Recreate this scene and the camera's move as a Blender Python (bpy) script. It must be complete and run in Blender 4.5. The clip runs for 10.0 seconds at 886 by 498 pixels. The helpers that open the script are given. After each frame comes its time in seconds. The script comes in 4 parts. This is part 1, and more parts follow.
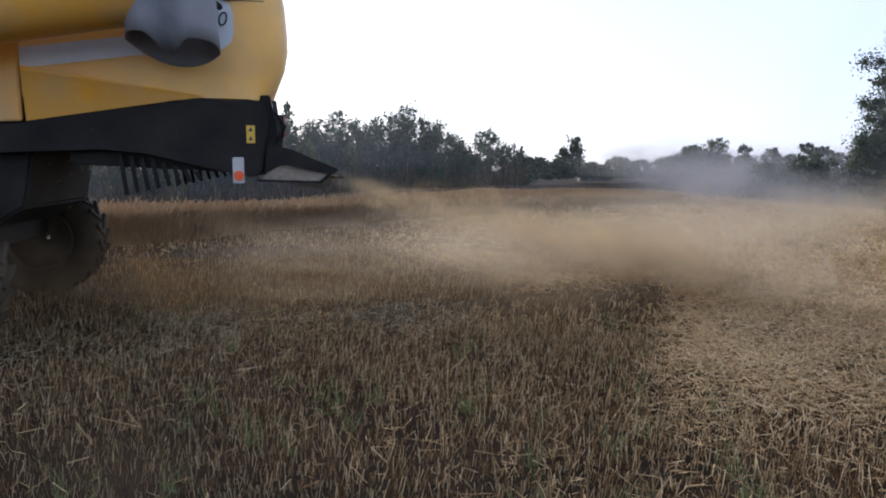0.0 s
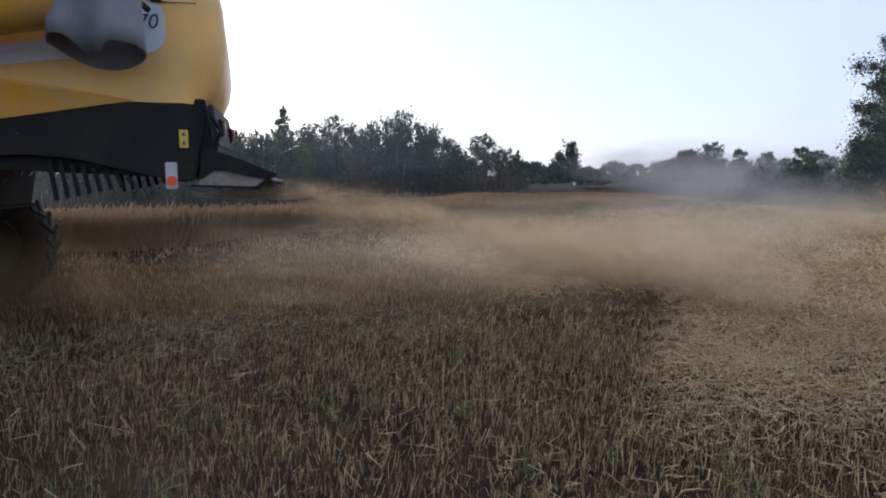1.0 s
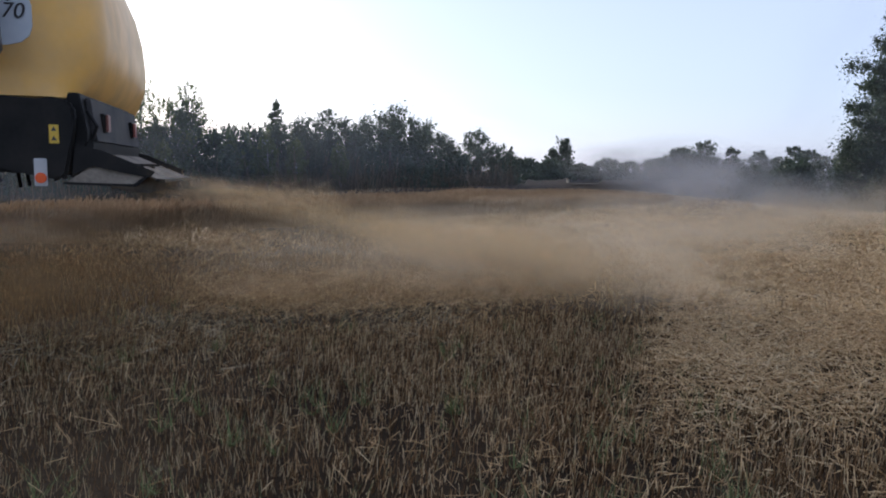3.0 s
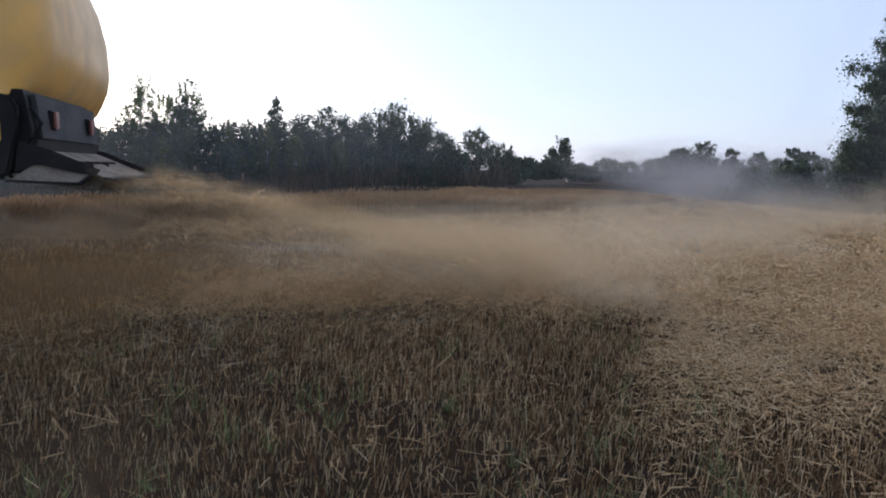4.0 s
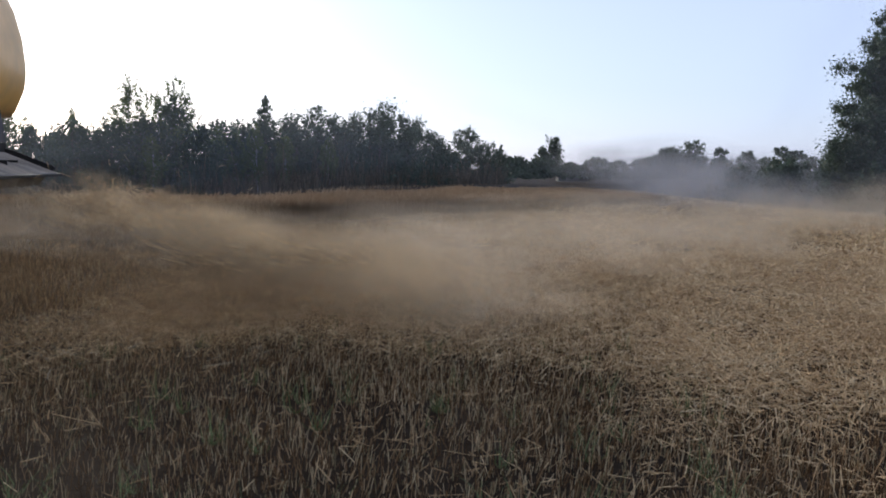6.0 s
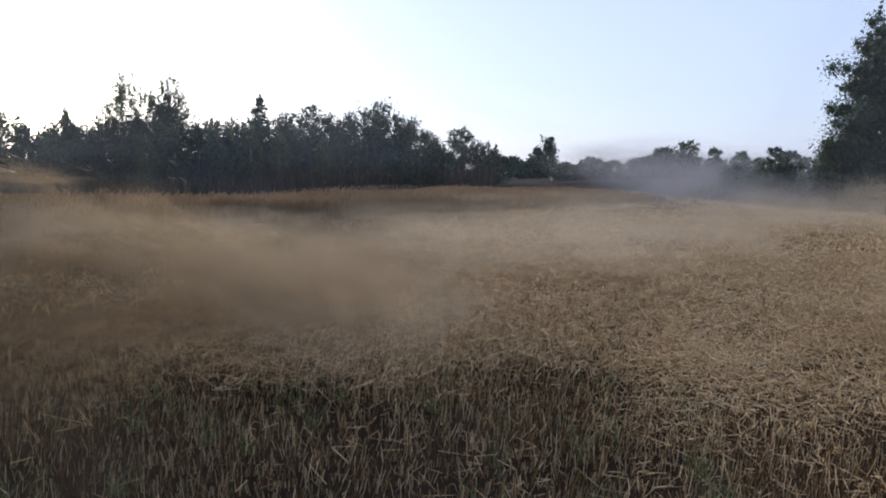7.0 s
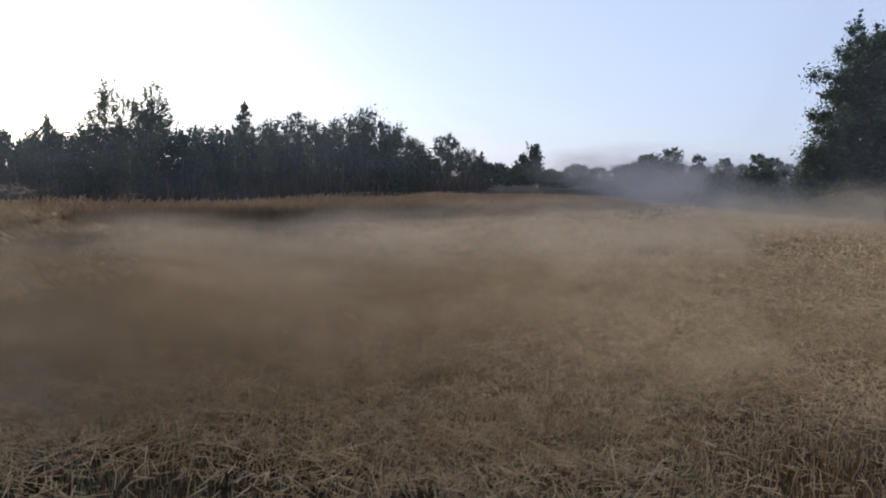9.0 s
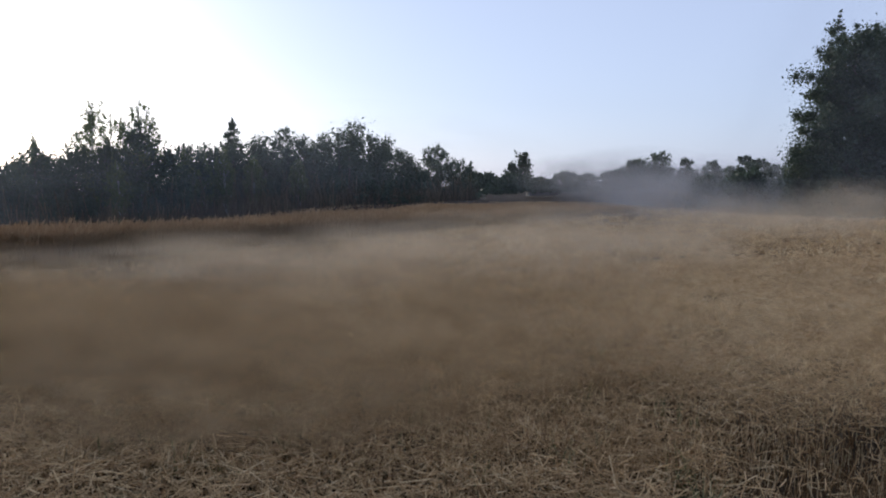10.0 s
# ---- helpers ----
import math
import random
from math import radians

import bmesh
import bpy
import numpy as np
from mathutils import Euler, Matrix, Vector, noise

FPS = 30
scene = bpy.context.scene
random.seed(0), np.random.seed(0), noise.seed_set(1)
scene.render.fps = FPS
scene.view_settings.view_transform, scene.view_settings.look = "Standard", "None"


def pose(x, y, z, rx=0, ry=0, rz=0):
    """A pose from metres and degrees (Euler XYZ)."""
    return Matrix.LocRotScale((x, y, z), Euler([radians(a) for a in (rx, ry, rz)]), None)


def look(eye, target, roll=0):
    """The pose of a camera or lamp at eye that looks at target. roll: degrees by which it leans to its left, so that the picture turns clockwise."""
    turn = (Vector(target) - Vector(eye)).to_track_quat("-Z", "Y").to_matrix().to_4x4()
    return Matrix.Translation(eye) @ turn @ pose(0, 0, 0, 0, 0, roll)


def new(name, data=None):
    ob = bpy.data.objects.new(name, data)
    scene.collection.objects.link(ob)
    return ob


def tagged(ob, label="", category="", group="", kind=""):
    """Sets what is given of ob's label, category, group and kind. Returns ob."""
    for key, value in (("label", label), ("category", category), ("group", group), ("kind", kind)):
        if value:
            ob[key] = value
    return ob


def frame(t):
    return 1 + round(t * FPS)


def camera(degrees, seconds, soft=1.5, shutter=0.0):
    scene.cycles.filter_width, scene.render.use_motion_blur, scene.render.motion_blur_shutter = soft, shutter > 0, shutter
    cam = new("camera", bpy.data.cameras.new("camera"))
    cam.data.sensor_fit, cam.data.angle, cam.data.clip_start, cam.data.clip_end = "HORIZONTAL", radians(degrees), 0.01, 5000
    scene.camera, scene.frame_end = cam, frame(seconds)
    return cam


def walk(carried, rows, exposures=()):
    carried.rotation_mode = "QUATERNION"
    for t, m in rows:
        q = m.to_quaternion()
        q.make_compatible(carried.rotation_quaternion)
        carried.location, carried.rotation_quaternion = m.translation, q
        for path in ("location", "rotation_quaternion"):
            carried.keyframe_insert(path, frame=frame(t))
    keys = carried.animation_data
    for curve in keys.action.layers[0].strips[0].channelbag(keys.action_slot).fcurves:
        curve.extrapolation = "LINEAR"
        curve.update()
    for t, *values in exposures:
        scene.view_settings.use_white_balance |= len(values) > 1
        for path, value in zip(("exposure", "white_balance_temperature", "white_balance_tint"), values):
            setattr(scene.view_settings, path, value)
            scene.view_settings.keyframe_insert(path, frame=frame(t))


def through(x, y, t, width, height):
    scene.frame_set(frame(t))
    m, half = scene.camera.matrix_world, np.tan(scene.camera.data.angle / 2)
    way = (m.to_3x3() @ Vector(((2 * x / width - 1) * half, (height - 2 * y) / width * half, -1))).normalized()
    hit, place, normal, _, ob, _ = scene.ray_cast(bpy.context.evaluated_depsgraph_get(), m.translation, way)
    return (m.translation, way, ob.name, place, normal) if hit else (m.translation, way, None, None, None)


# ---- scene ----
cam = camera(64, 10.0, soft=1.95, shutter=0.22)
K = 1.2  # metres per plan unit
HEADING = 13.0  # degrees: the machine's rear points this far from the x axis


def cam_row(t, x, y, z, rx, ry, rz):
    return (t, pose(x * K, y * K, z * K, rx, ry, rz))


walk(cam, [
    cam_row(0.0, -0.007, -0.012, 0.953, 83.621, -0.107, 0.609),
    cam_row(0.5, -0.002, -0.009, 0.953, 83.727, -0.200, 0.420),
    cam_row(1.0, -0.002, -0.007, 0.951, 83.993, -0.017, 0.304),
    cam_row(1.5, -0.004, -0.006, 0.953, 83.739, 0.091, 0.246),
    cam_row(2.0, -0.000, -0.000, 0.950, 83.814, -0.000, -0.000),
    cam_row(2.5, 0.003, 0.007, 0.948, 83.741, -0.253, -0.159),
    cam_row(4.0, 0.001, 0.016, 0.943, 83.526, -1.076, -0.271),
    cam_row(4.5, 0.005, 0.024, 0.941, 83.612, -0.953, -0.470),
    cam_row(5.0, 0.006, 0.032, 0.939, 83.530, -0.986, -0.701),
    cam_row(5.5, 0.010, 0.036, 0.939, 83.494, -1.009, -0.847),
    cam_row(7.0, 0.015, 0.052, 0.935, 83.467, -1.069, -1.459),
    cam_row(7.5, 0.020, 0.062, 0.931, 83.596, -1.164, -1.568),
    cam_row(8.0, 0.030, 0.082, 0.922, 83.737, -1.209, -1.877),
    cam_row(8.5, 0.035, 0.093, 0.918, 83.907, -1.139, -2.209),
    cam_row(9.0, 0.038, 0.093, 0.917, 84.060, -1.034, -2.576),
    cam_row(9.5, 0.041, 0.098, 0.915, 84.424, -0.653, -2.865),
    cam_row(10.0, 0.036, 0.080, 0.925, 84.916, 0.724, -3.396),
], exposures=[(0.0, 1.42, 6100, 10), (1.0, 1.17, 6050, 10), (2.5, 1.04, 5950, 10), (5.5, 1.0, 5950, 10), (8.0, 0.97, 5950, 10), (9.5, 0.75, 5900, 10), (10.0, 0.72, 5900, 10)])

# ---- light: low sun behind the trees, clear evening sky ----
SUN_AZ, SUN_EL = -34.0, 11.0
world = bpy.data.worlds.new("evening_sky")
scene.world = world
world.use_nodes = True
wn = world.node_tree.nodes
sky = wn.new("ShaderNodeTexSky")
sky.sky_type = "NISHITA"
sky.sun_disc = False
sky.sun_elevation = radians(SUN_EL)
sky.sun_rotation = radians(SUN_AZ)
sky.air_density, sky.dust_density, sky.ozone_density = 1.0, 1.2, 2.5
wn["Background"].inputs["Strength"].default_value = 0.14
haze = wn.new("ShaderNodeHueSaturation")  # thin high haze whitens the sky
haze.inputs["Saturation"].default_value = 0.6
world.node_tree.links.new(sky.outputs[0], haze.inputs["Color"])
veil = wn.new("ShaderNodeMix")
veil.data_type = "RGBA"
veil.inputs[0].default_value = 0.65
veil.inputs[7].default_value = (2.3, 2.47, 3.3, 1)
world.node_tree.links.new(haze.outputs[0], veil.inputs[6])
world.node_tree.links.new(veil.outputs[2], wn["Background"].inputs["Color"])
sun = new("sun", bpy.data.lights.new("sun", "SUN"))
sun.data.energy, sun.data.angle, sun.data.color = 1.2, radians(2.0), (1.0, 0.87, 0.70)
sun_way = Vector((math.sin(radians(SUN_AZ)) * math.cos(radians(SUN_EL)), math.cos(radians(SUN_AZ)) * math.cos(radians(SUN_EL)), math.sin(radians(SUN_EL))))
sun.matrix_world = look(sun_way * 60, (0, 0, 0))
scene.cycles.transparent_max_bounces = 64


# ---- materials ----
def surface(name, ramp, rough=0.7, metal=0.0, scale=6.0, fine=60.0, bump=0.2, island=0.0, coat=0.0, dust=0.0, through=0.0, spec=0.5, coords="Object"):
    """A surface whose colour runs over ramp by noise at two scales; island: spread by piece; dust: dry field dust lying on it."""
    m = bpy.data.materials.new(name)
    m.use_nodes = True
    nt = m.node_tree
    n, l = nt.nodes, nt.links
    b = n["Principled BSDF"]
    tc = n.new("ShaderNodeTexCoord")
    big, small = n.new("ShaderNodeTexNoise"), n.new("ShaderNodeTexNoise")
    big.inputs["Scale"].default_value, small.inputs["Scale"].default_value = scale, fine
    big.inputs["Detail"].default_value, small.inputs["Detail"].default_value = 4, 3
    for k in (big, small):
        l.new(tc.outputs[coords], k.inputs["Vector"])
    mix = n.new("ShaderNodeMath")
    mix.operation = "MULTIPLY_ADD"
    l.new(small.outputs[0], mix.inputs[0])
    mix.inputs[1].default_value = 0.35
    l.new(big.outputs[0], mix.inputs[2])
    fac = mix.outputs[0]
    sub = n.new("ShaderNodeMath")
    sub.operation = "SUBTRACT"
    l.new(fac, sub.inputs[0])
    sub.inputs[1].default_value = 0.175
    fac = sub.outputs[0]
    if island:
        geo = n.new("ShaderNodeNewGeometry")
        ma = n.new("ShaderNodeMix")
        ma.inputs[0].default_value = island
        l.new(fac, ma.inputs[2])
        l.new(geo.outputs["Random Per Island"], ma.inputs[3])
        fac = ma.outputs[0]
    cr = n.new("ShaderNodeValToRGB")
    while len(cr.color_ramp.elements) < len(ramp):
        cr.color_ramp.elements.new(0.5)
    lo, hi = (0.05, 0.95) if island else (0.3, 0.7)
    for i, c in enumerate(ramp):
        e = cr.color_ramp.elements[i]
        e.position = lo + (hi - lo) * i / max(1, len(ramp) - 1)
        e.color = (*c, 1)
    l.new(fac, cr.inputs[0])
    col = cr.outputs[0]
    if dust:
        dn = n.new("ShaderNodeTexNoise")
        dn.inputs["Scale"].default_value, dn.inputs["Detail"].default_value = 3.0, 6
        l.new(tc.outputs[coords], dn.inputs["Vector"])
        dr = n.new("ShaderNodeMapRange")
        dr.inputs[1].default_value, dr.inputs[2].default_value, dr.inputs[4].default_value = 0.35, 0.75, dust
        l.new(dn.outputs[0], dr.inputs[0])
        dm = n.new("ShaderNodeMix")
        dm.data_type = "RGBA"
        l.new(dr.outputs[0], dm.inputs[0])
        l.new(col, dm.inputs[6])
        dm.inputs[7].default_value = (0.42, 0.335, 0.235, 1)
        col = dm.outputs[2]
        rm = n.new("ShaderNodeMath")
        rm.operation = "MULTIPLY_ADD"
        l.new(dr.outputs[0], rm.inputs[0])
        rm.inputs[1].default_value, rm.inputs[2].default_value = 0.5, rough
        l.new(rm.outputs[0], b.inputs["Roughness"])
    else:
        b.inputs["Roughness"].default_value = rough
    l.new(col, b.inputs["Base Color"])
    b.inputs["Metallic"].default_value = metal
    b.inputs["Specular IOR Level"].default_value = spec
    b.inputs["Coat Weight"].default_value = coat
    if bump:
        bp = n.new("ShaderNodeBump")
        bp.inputs["Strength"].default_value, bp.inputs["Distance"].default_value = bump, 0.01
        l.new(small.outputs[0], bp.inputs["Height"])
        l.new(bp.outputs[0], b.inputs["Normal"])
    if through:
        tr = n.new("ShaderNodeBsdfTranslucent")
        l.new(col, tr.inputs[0])
        ms = n.new("ShaderNodeMixShader")
        ms.inputs[0].default_value = through
        l.new(b.outputs[0], ms.inputs[1])
        l.new(tr.outputs[0], ms.inputs[2])
        l.new(ms.outputs[0], n["Material Output"].inputs["Surface"])
    return m


def dust_surface(name, colour, thick, grain=1.6):
    """Airborne dust and haze: thin uneven veil on a rounded body, densest on its camera-facing sides."""
    m = bpy.data.materials.new(name)
    m.use_nodes = True
    nt = m.node_tree
    n, l = nt.nodes, nt.links
    n.remove(n["Principled BSDF"])
    tc, info = n.new("ShaderNodeTexCoord"), n.new("ShaderNodeObjectInfo")
    sx = n.new("ShaderNodeSeparateXYZ")
    l.new(tc.outputs["Object"], sx.inputs[0])
    sq = n.new("ShaderNodeMath")
    sq.operation = "POWER"
    ab = n.new("ShaderNodeMath")
    ab.operation = "ABSOLUTE"
    l.new(sx.outputs["Y"], ab.inputs[0])
    l.new(ab.outputs[0], sq.inputs[0])
    sq.inputs[1].default_value = 2.6
    off = n.new("ShaderNodeMath")
    off.operation = "MULTIPLY"
    l.new(info.outputs["Random"], off.inputs[0])
    off.inputs[1].default_value = 37.0
    add = n.new("ShaderNodeVectorMath")
    add.operation = "ADD"
    l.new(tc.outputs["Object"], add.inputs[0])
    l.new(off.outputs[0], add.inputs[1])
    nz = n.new("ShaderNodeTexNoise")
    nz.inputs["Scale"].default_value, nz.inputs["Detail"].default_value, nz.inputs["Distortion"].default_value = grain, 9, 0.9
    l.new(add.outputs[0], nz.inputs["Vector"])
    rg = n.new("ShaderNodeMapRange")
    rg.inputs[1].default_value, rg.inputs[2].default_value, rg.inputs[3].default_value, rg.inputs[4].default_value = 0.34, 0.66, 0.08, 1.0
    l.new(nz.outputs[0], rg.inputs[0])
    al = n.new("ShaderNodeMath")
    al.operation = "MULTIPLY"
    l.new(sq.outputs[0], al.inputs[0])
    l.new(rg.outputs[0], al.inputs[1])
    am = n.new("ShaderNodeMath")
    am.operation = "MULTIPLY"
    l.new(al.outputs[0], am.inputs[0])
    am.inputs[1].default_value = thick
    df, tl, tp = n.new("ShaderNodeBsdfDiffuse"), n.new("ShaderNodeBsdfTranslucent"), n.new("ShaderNodeBsdfTransparent")
    df.inputs[0].default_value = tl.inputs[0].default_value = (*colour, 1)
    mx = n.new("ShaderNodeMixShader")
    l.new(df.outputs[0], mx.inputs[1])
    l.new(tl.outputs[0], mx.inputs[2])
    ms = n.new("ShaderNodeMixShader")
    l.new(am.outputs[0], ms.inputs[0])
    l.new(tp.outputs[0], ms.inputs[1])
    l.new(mx.outputs[0], ms.inputs[2])
    l.new(ms.outputs[0], n["Material Output"].inputs["Surface"])
    return m


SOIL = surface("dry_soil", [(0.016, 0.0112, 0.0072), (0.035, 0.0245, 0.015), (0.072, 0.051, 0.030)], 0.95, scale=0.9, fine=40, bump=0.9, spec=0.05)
STUBBLE = surface("stubble_straw", [(0.042, 0.027, 0.014), (0.12, 0.066, 0.029), (0.21, 0.122, 0.054), (0.375, 0.24, 0.12), (0.68, 0.53, 0.32), (0.13, 0.13, 0.048)], 0.6, scale=0.7, fine=30, bump=0, island=0.8, through=0.15, spec=0.15)
STRAW = surface("chopped_straw", [(0.21, 0.125, 0.055), (0.47, 0.305, 0.145), (0.68, 0.485, 0.25), (0.84, 0.69, 0.43)], 0.5, scale=0.8, fine=30, bump=0, island=0.6, through=0.1, spec=0.2)
# paleness stands in for the sky's sheen on flattened straw
TRACK = surface("sheen_pale_straw", [(0.12, 0.105, 0.06), (0.27, 0.225, 0.14), (0.56, 0.49, 0.34)], 0.65, scale=0.9, fine=30, bump=0, island=0.7, spec=0.15)
CROP = surface("ripe_barley", [(0.33, 0.22, 0.125), (0.46, 0.33, 0.195), (0.58, 0.435, 0.28)], 0.65, scale=0.4, fine=8, bump=0, island=0.5, through=0.42, spec=0.15)
GRASS = surface("green_grass", [(0.075, 0.10, 0.04), (0.13, 0.158, 0.06), (0.225, 0.24, 0.11)], 0.55, scale=2, fine=20, bump=0, island=0.7, through=0.25, spec=0.25)
WEED = surface("dry_weeds", [(0.05, 0.045, 0.025), (0.12, 0.09, 0.05), (0.36, 0.27, 0.16)], 0.7, scale=1, fine=10, bump=0, island=0.6, through=0.2, spec=0.15)
LEAF = surface("deciduous_leaves", [(0.035, 0.05, 0.03), (0.06, 0.085, 0.045), (0.10, 0.125, 0.07)], 0.5, scale=0.5, fine=3, bump=0, island=0.6, through=0.3, spec=0.3)
BIRCH_LEAF = surface("birch_leaves", [(0.05, 0.08, 0.02), (0.10, 0.13, 0.04), (0.19, 0.20, 0.07)], 0.5, scale=0.6, fine=3, bump=0, island=0.6, through=0.4, spec=0.3)
NEEDLE = surface("conifer_needles", [(0.02, 0.035, 0.015), (0.035, 0.06, 0.025), (0.06, 0.085, 0.035)], 0.6, scale=0.6, fine=4, bump=0, island=0.6, through=0.12, spec=0.2)
BARK = surface("grey_bark", [(0.06, 0.05, 0.04), (0.13, 0.11, 0.09), (0.2, 0.17, 0.14)], 0.9, scale=4, fine=30, bump=0.8, spec=0.2)
BIRCH_BARK = surface("birch_bark", [(0.12, 0.10, 0.09), (0.45, 0.42, 0.38), (0.6, 0.57, 0.52)], 0.8, scale=5, fine=20, bump=0.4, spec=0.2)
YELLOW = surface("yellow_paint", [(0.72, 0.34, 0.03), (0.78, 0.38, 0.035), (0.80, 0.41, 0.05)], 0.3, scale=1.5, fine=25, bump=0.02, coat=0.12, dust=0.6, spec=0.4)
# hood's copy of the yellow, made paler to paint in the sky's reflection
HOOD = surface("sky_paled_yellow_paint", [(0.80, 0.44, 0.085), (0.82, 0.465, 0.11), (0.83, 0.49, 0.135)], 0.42, scale=1.2, fine=25, bump=0.02, coat=0.08, dust=0.5, spec=0.4)
BLACK = surface("black_painted_steel", [(0.005, 0.005, 0.005), (0.009, 0.009, 0.009), (0.014, 0.013, 0.012)], 0.6, scale=3, fine=40, bump=0.05, dust=0.03, spec=0.22)
DIRTY = surface("dusty_steel", [(0.09, 0.08, 0.07), (0.20, 0.175, 0.145), (0.30, 0.265, 0.22)], 0.85, scale=5, fine=50, bump=0.3, dust=0.35, spec=0.2)
RUBBER = surface("tyre_rubber", [(0.015, 0.014, 0.013), (0.025, 0.024, 0.022), (0.036, 0.033, 0.03)], 0.85, scale=5, fine=50, bump=0.3, dust=0.2, spec=0.2)
BOOT = surface("grey_rubber_sleeve", [(0.15, 0.165, 0.195), (0.195, 0.21, 0.24), (0.235, 0.245, 0.27)], 0.6, scale=3, fine=60, bump=0.2, dust=0.15, spec=0.3)
DECAL = surface("pale_decal", [(0.50, 0.56, 0.62), (0.58, 0.63, 0.68), (0.64, 0.68, 0.71)], 0.4, scale=2, fine=20, bump=0, spec=0.4)
INK = surface("dark_print", [(0.03, 0.03, 0.035), (0.05, 0.05, 0.055)], 0.5, bump=0)
SIGN = surface("warning_yellow", [(0.62, 0.40, 0.04), (0.70, 0.47, 0.06)], 0.5, fine=90, bump=0)
WHITE = surface("reflective_white", [(0.42, 0.42, 0.42), (0.55, 0.55, 0.55)], 0.35, fine=120, bump=0.05)
ORANGE = surface("orange_reflector", [(0.75, 0.10, 0.02), (0.85, 0.14, 0.03)], 0.2, fine=200, bump=0.1, coat=0.6)
RED = surface("red_lamp_glass", [(0.18, 0.015, 0.015), (0.26, 0.025, 0.025)], 0.25, fine=120, bump=0.05, coat=0.3, dust=0.45)
GREY = surface("grey_steel_panel", [(0.03, 0.03, 0.033), (0.045, 0.045, 0.048), (0.06, 0.06, 0.06)], 0.7, scale=3, fine=40, bump=0.05, dust=0.1, spec=0.2)
RIM = surface("rim_steel", [(0.04, 0.037, 0.033), (0.06, 0.055, 0.05), (0.085, 0.08, 0.07)], 0.6, scale=4, fine=40, bump=0.1, dust=0.3)
ROOF = surface("roof_tiles", [(0.10, 0.08, 0.075), (0.16, 0.12, 0.11)], 0.9, fine=10, bump=0.2)
WALLPAINT = surface("house_wall", [(0.20, 0.185, 0.17), (0.27, 0.25, 0.23)], 0.8, fine=10, bump=0.1)
DUST = dust_surface("field_dust", (0.50, 0.385, 0.235), 0.33, 3.2)
# spread dust, lightened in colour to stand for backlight
HANG = dust_surface("backlit_hanging_dust", (0.66, 0.55, 0.40), 0.20, 2.8)
# haze put into the colour of veils, lightening the trees behind
AIR = dust_surface("painted_tree_haze", (0.42, 0.45, 0.52), 0.11, 1.2)
# near dust, darkened in colour to stand for the machine's shade
DUST_SHADED = dust_surface("shaded_dust", (0.19, 0.133, 0.073), 0.26, 2.2)
# grey of dust and distance haze put into the veil's colour
HAZE = dust_surface("painted_far_haze", (0.46, 0.455, 0.46), 0.26, 0.9)


# ---- builders ----
def to_mesh(name, verts, faces, material, smooth=False):
    me = bpy.data.meshes.new(name)
    me.from_pydata(verts, [], faces)
    me.materials.append(material)
    if smooth:
        me.polygons.foreach_set("use_smooth", [True] * len(me.polygons))
    me.update()
    return me


def quick_mesh(name, verts, faces, material):
    """verts: (n, 3) array; faces: (m, k) array of one k."""
    verts, faces = np.asarray(verts, np.float32), np.asarray(faces, np.int32)
    me = bpy.data.meshes.new(name)
    me.vertices.add(len(verts))
    me.vertices.foreach_set("co", verts.ravel())
    k = faces.shape[1]
    me.loops.add(faces.size)
    me.loops.foreach_set("vertex_index", faces.ravel())
    me.polygons.add(len(faces))
    me.polygons.foreach_set("loop_start", np.arange(0, faces.size, k, dtype=np.int32))
    me.polygons.foreach_set("loop_total", np.full(len(faces), k, np.int32))
    me.materials.append(material)
    me.update(calc_edges=True)
    return me


def part(name, bm, material, parent, label=""):
    """Links a bmesh as one mesh object under a thing or part."""
    me = bpy.data.meshes.new(name)
    bmesh.ops.recalc_face_normals(bm, faces=bm.faces)
    bm.to_mesh(me)
    bm.free()
    me.materials.append(material)
    ob = new(name, me)
    ob.parent = parent
    if label:
        ob["label"] = label
    return ob


def smoothed(ob, angle=40):
    me = ob.data
    me.polygons.foreach_set("use_smooth", [True] * len(me.polygons))
    me.set_sharp_from_angle(angle=radians(angle))
    return ob


def thing(name, label, category, group="", kind=""):
    return tagged(new(name), label, category, group, kind)


def slab(points, y0, y1, bevel=0.006):
    """A plate with outline points (x, z), from y0 to y1, edges rounded."""
    bm = bmesh.new()
    a = [bm.verts.new((x * K, y0 * K, z * K)) for x, z in points]
    b = [bm.verts.new((x * K, y1 * K, z * K)) for x, z in points]
    bm.faces.new(a)
    bm.faces.new(b[::-1])
    for i in range(len(a)):
        j = (i + 1) % len(a)
        bm.faces.new((a[i], a[j], b[j], b[i]))
    if bevel:
        bmesh.ops.bevel(bm, geom=bm.edges[:], offset=bevel, segments=2, affect="EDGES", clamp_overlap=True)
    return bm


def block(x0, x1, y0, y1, z0, z1, bevel=0.008):
    return slab([(x0, z0), (x1, z0), (x1, z1), (x0, z1)], y0, y1, bevel)


def rings(loops, cap=True, closed=True):
    """A skin over loops of points, each of the same count."""
    bm = bmesh.new()
    vs = [[bm.verts.new(p) for p in lp] for lp in loops]
    n = len(loops[0])
    for a, b in zip(vs, vs[1:]):
        for i in range(n if closed else n - 1):
            j = (i + 1) % n
            bm.faces.new((a[i], a[j], b[j], b[i]))
    if cap:
        bm.faces.new(vs[0][::-1])
        bm.faces.new(vs[-1])
    return bm


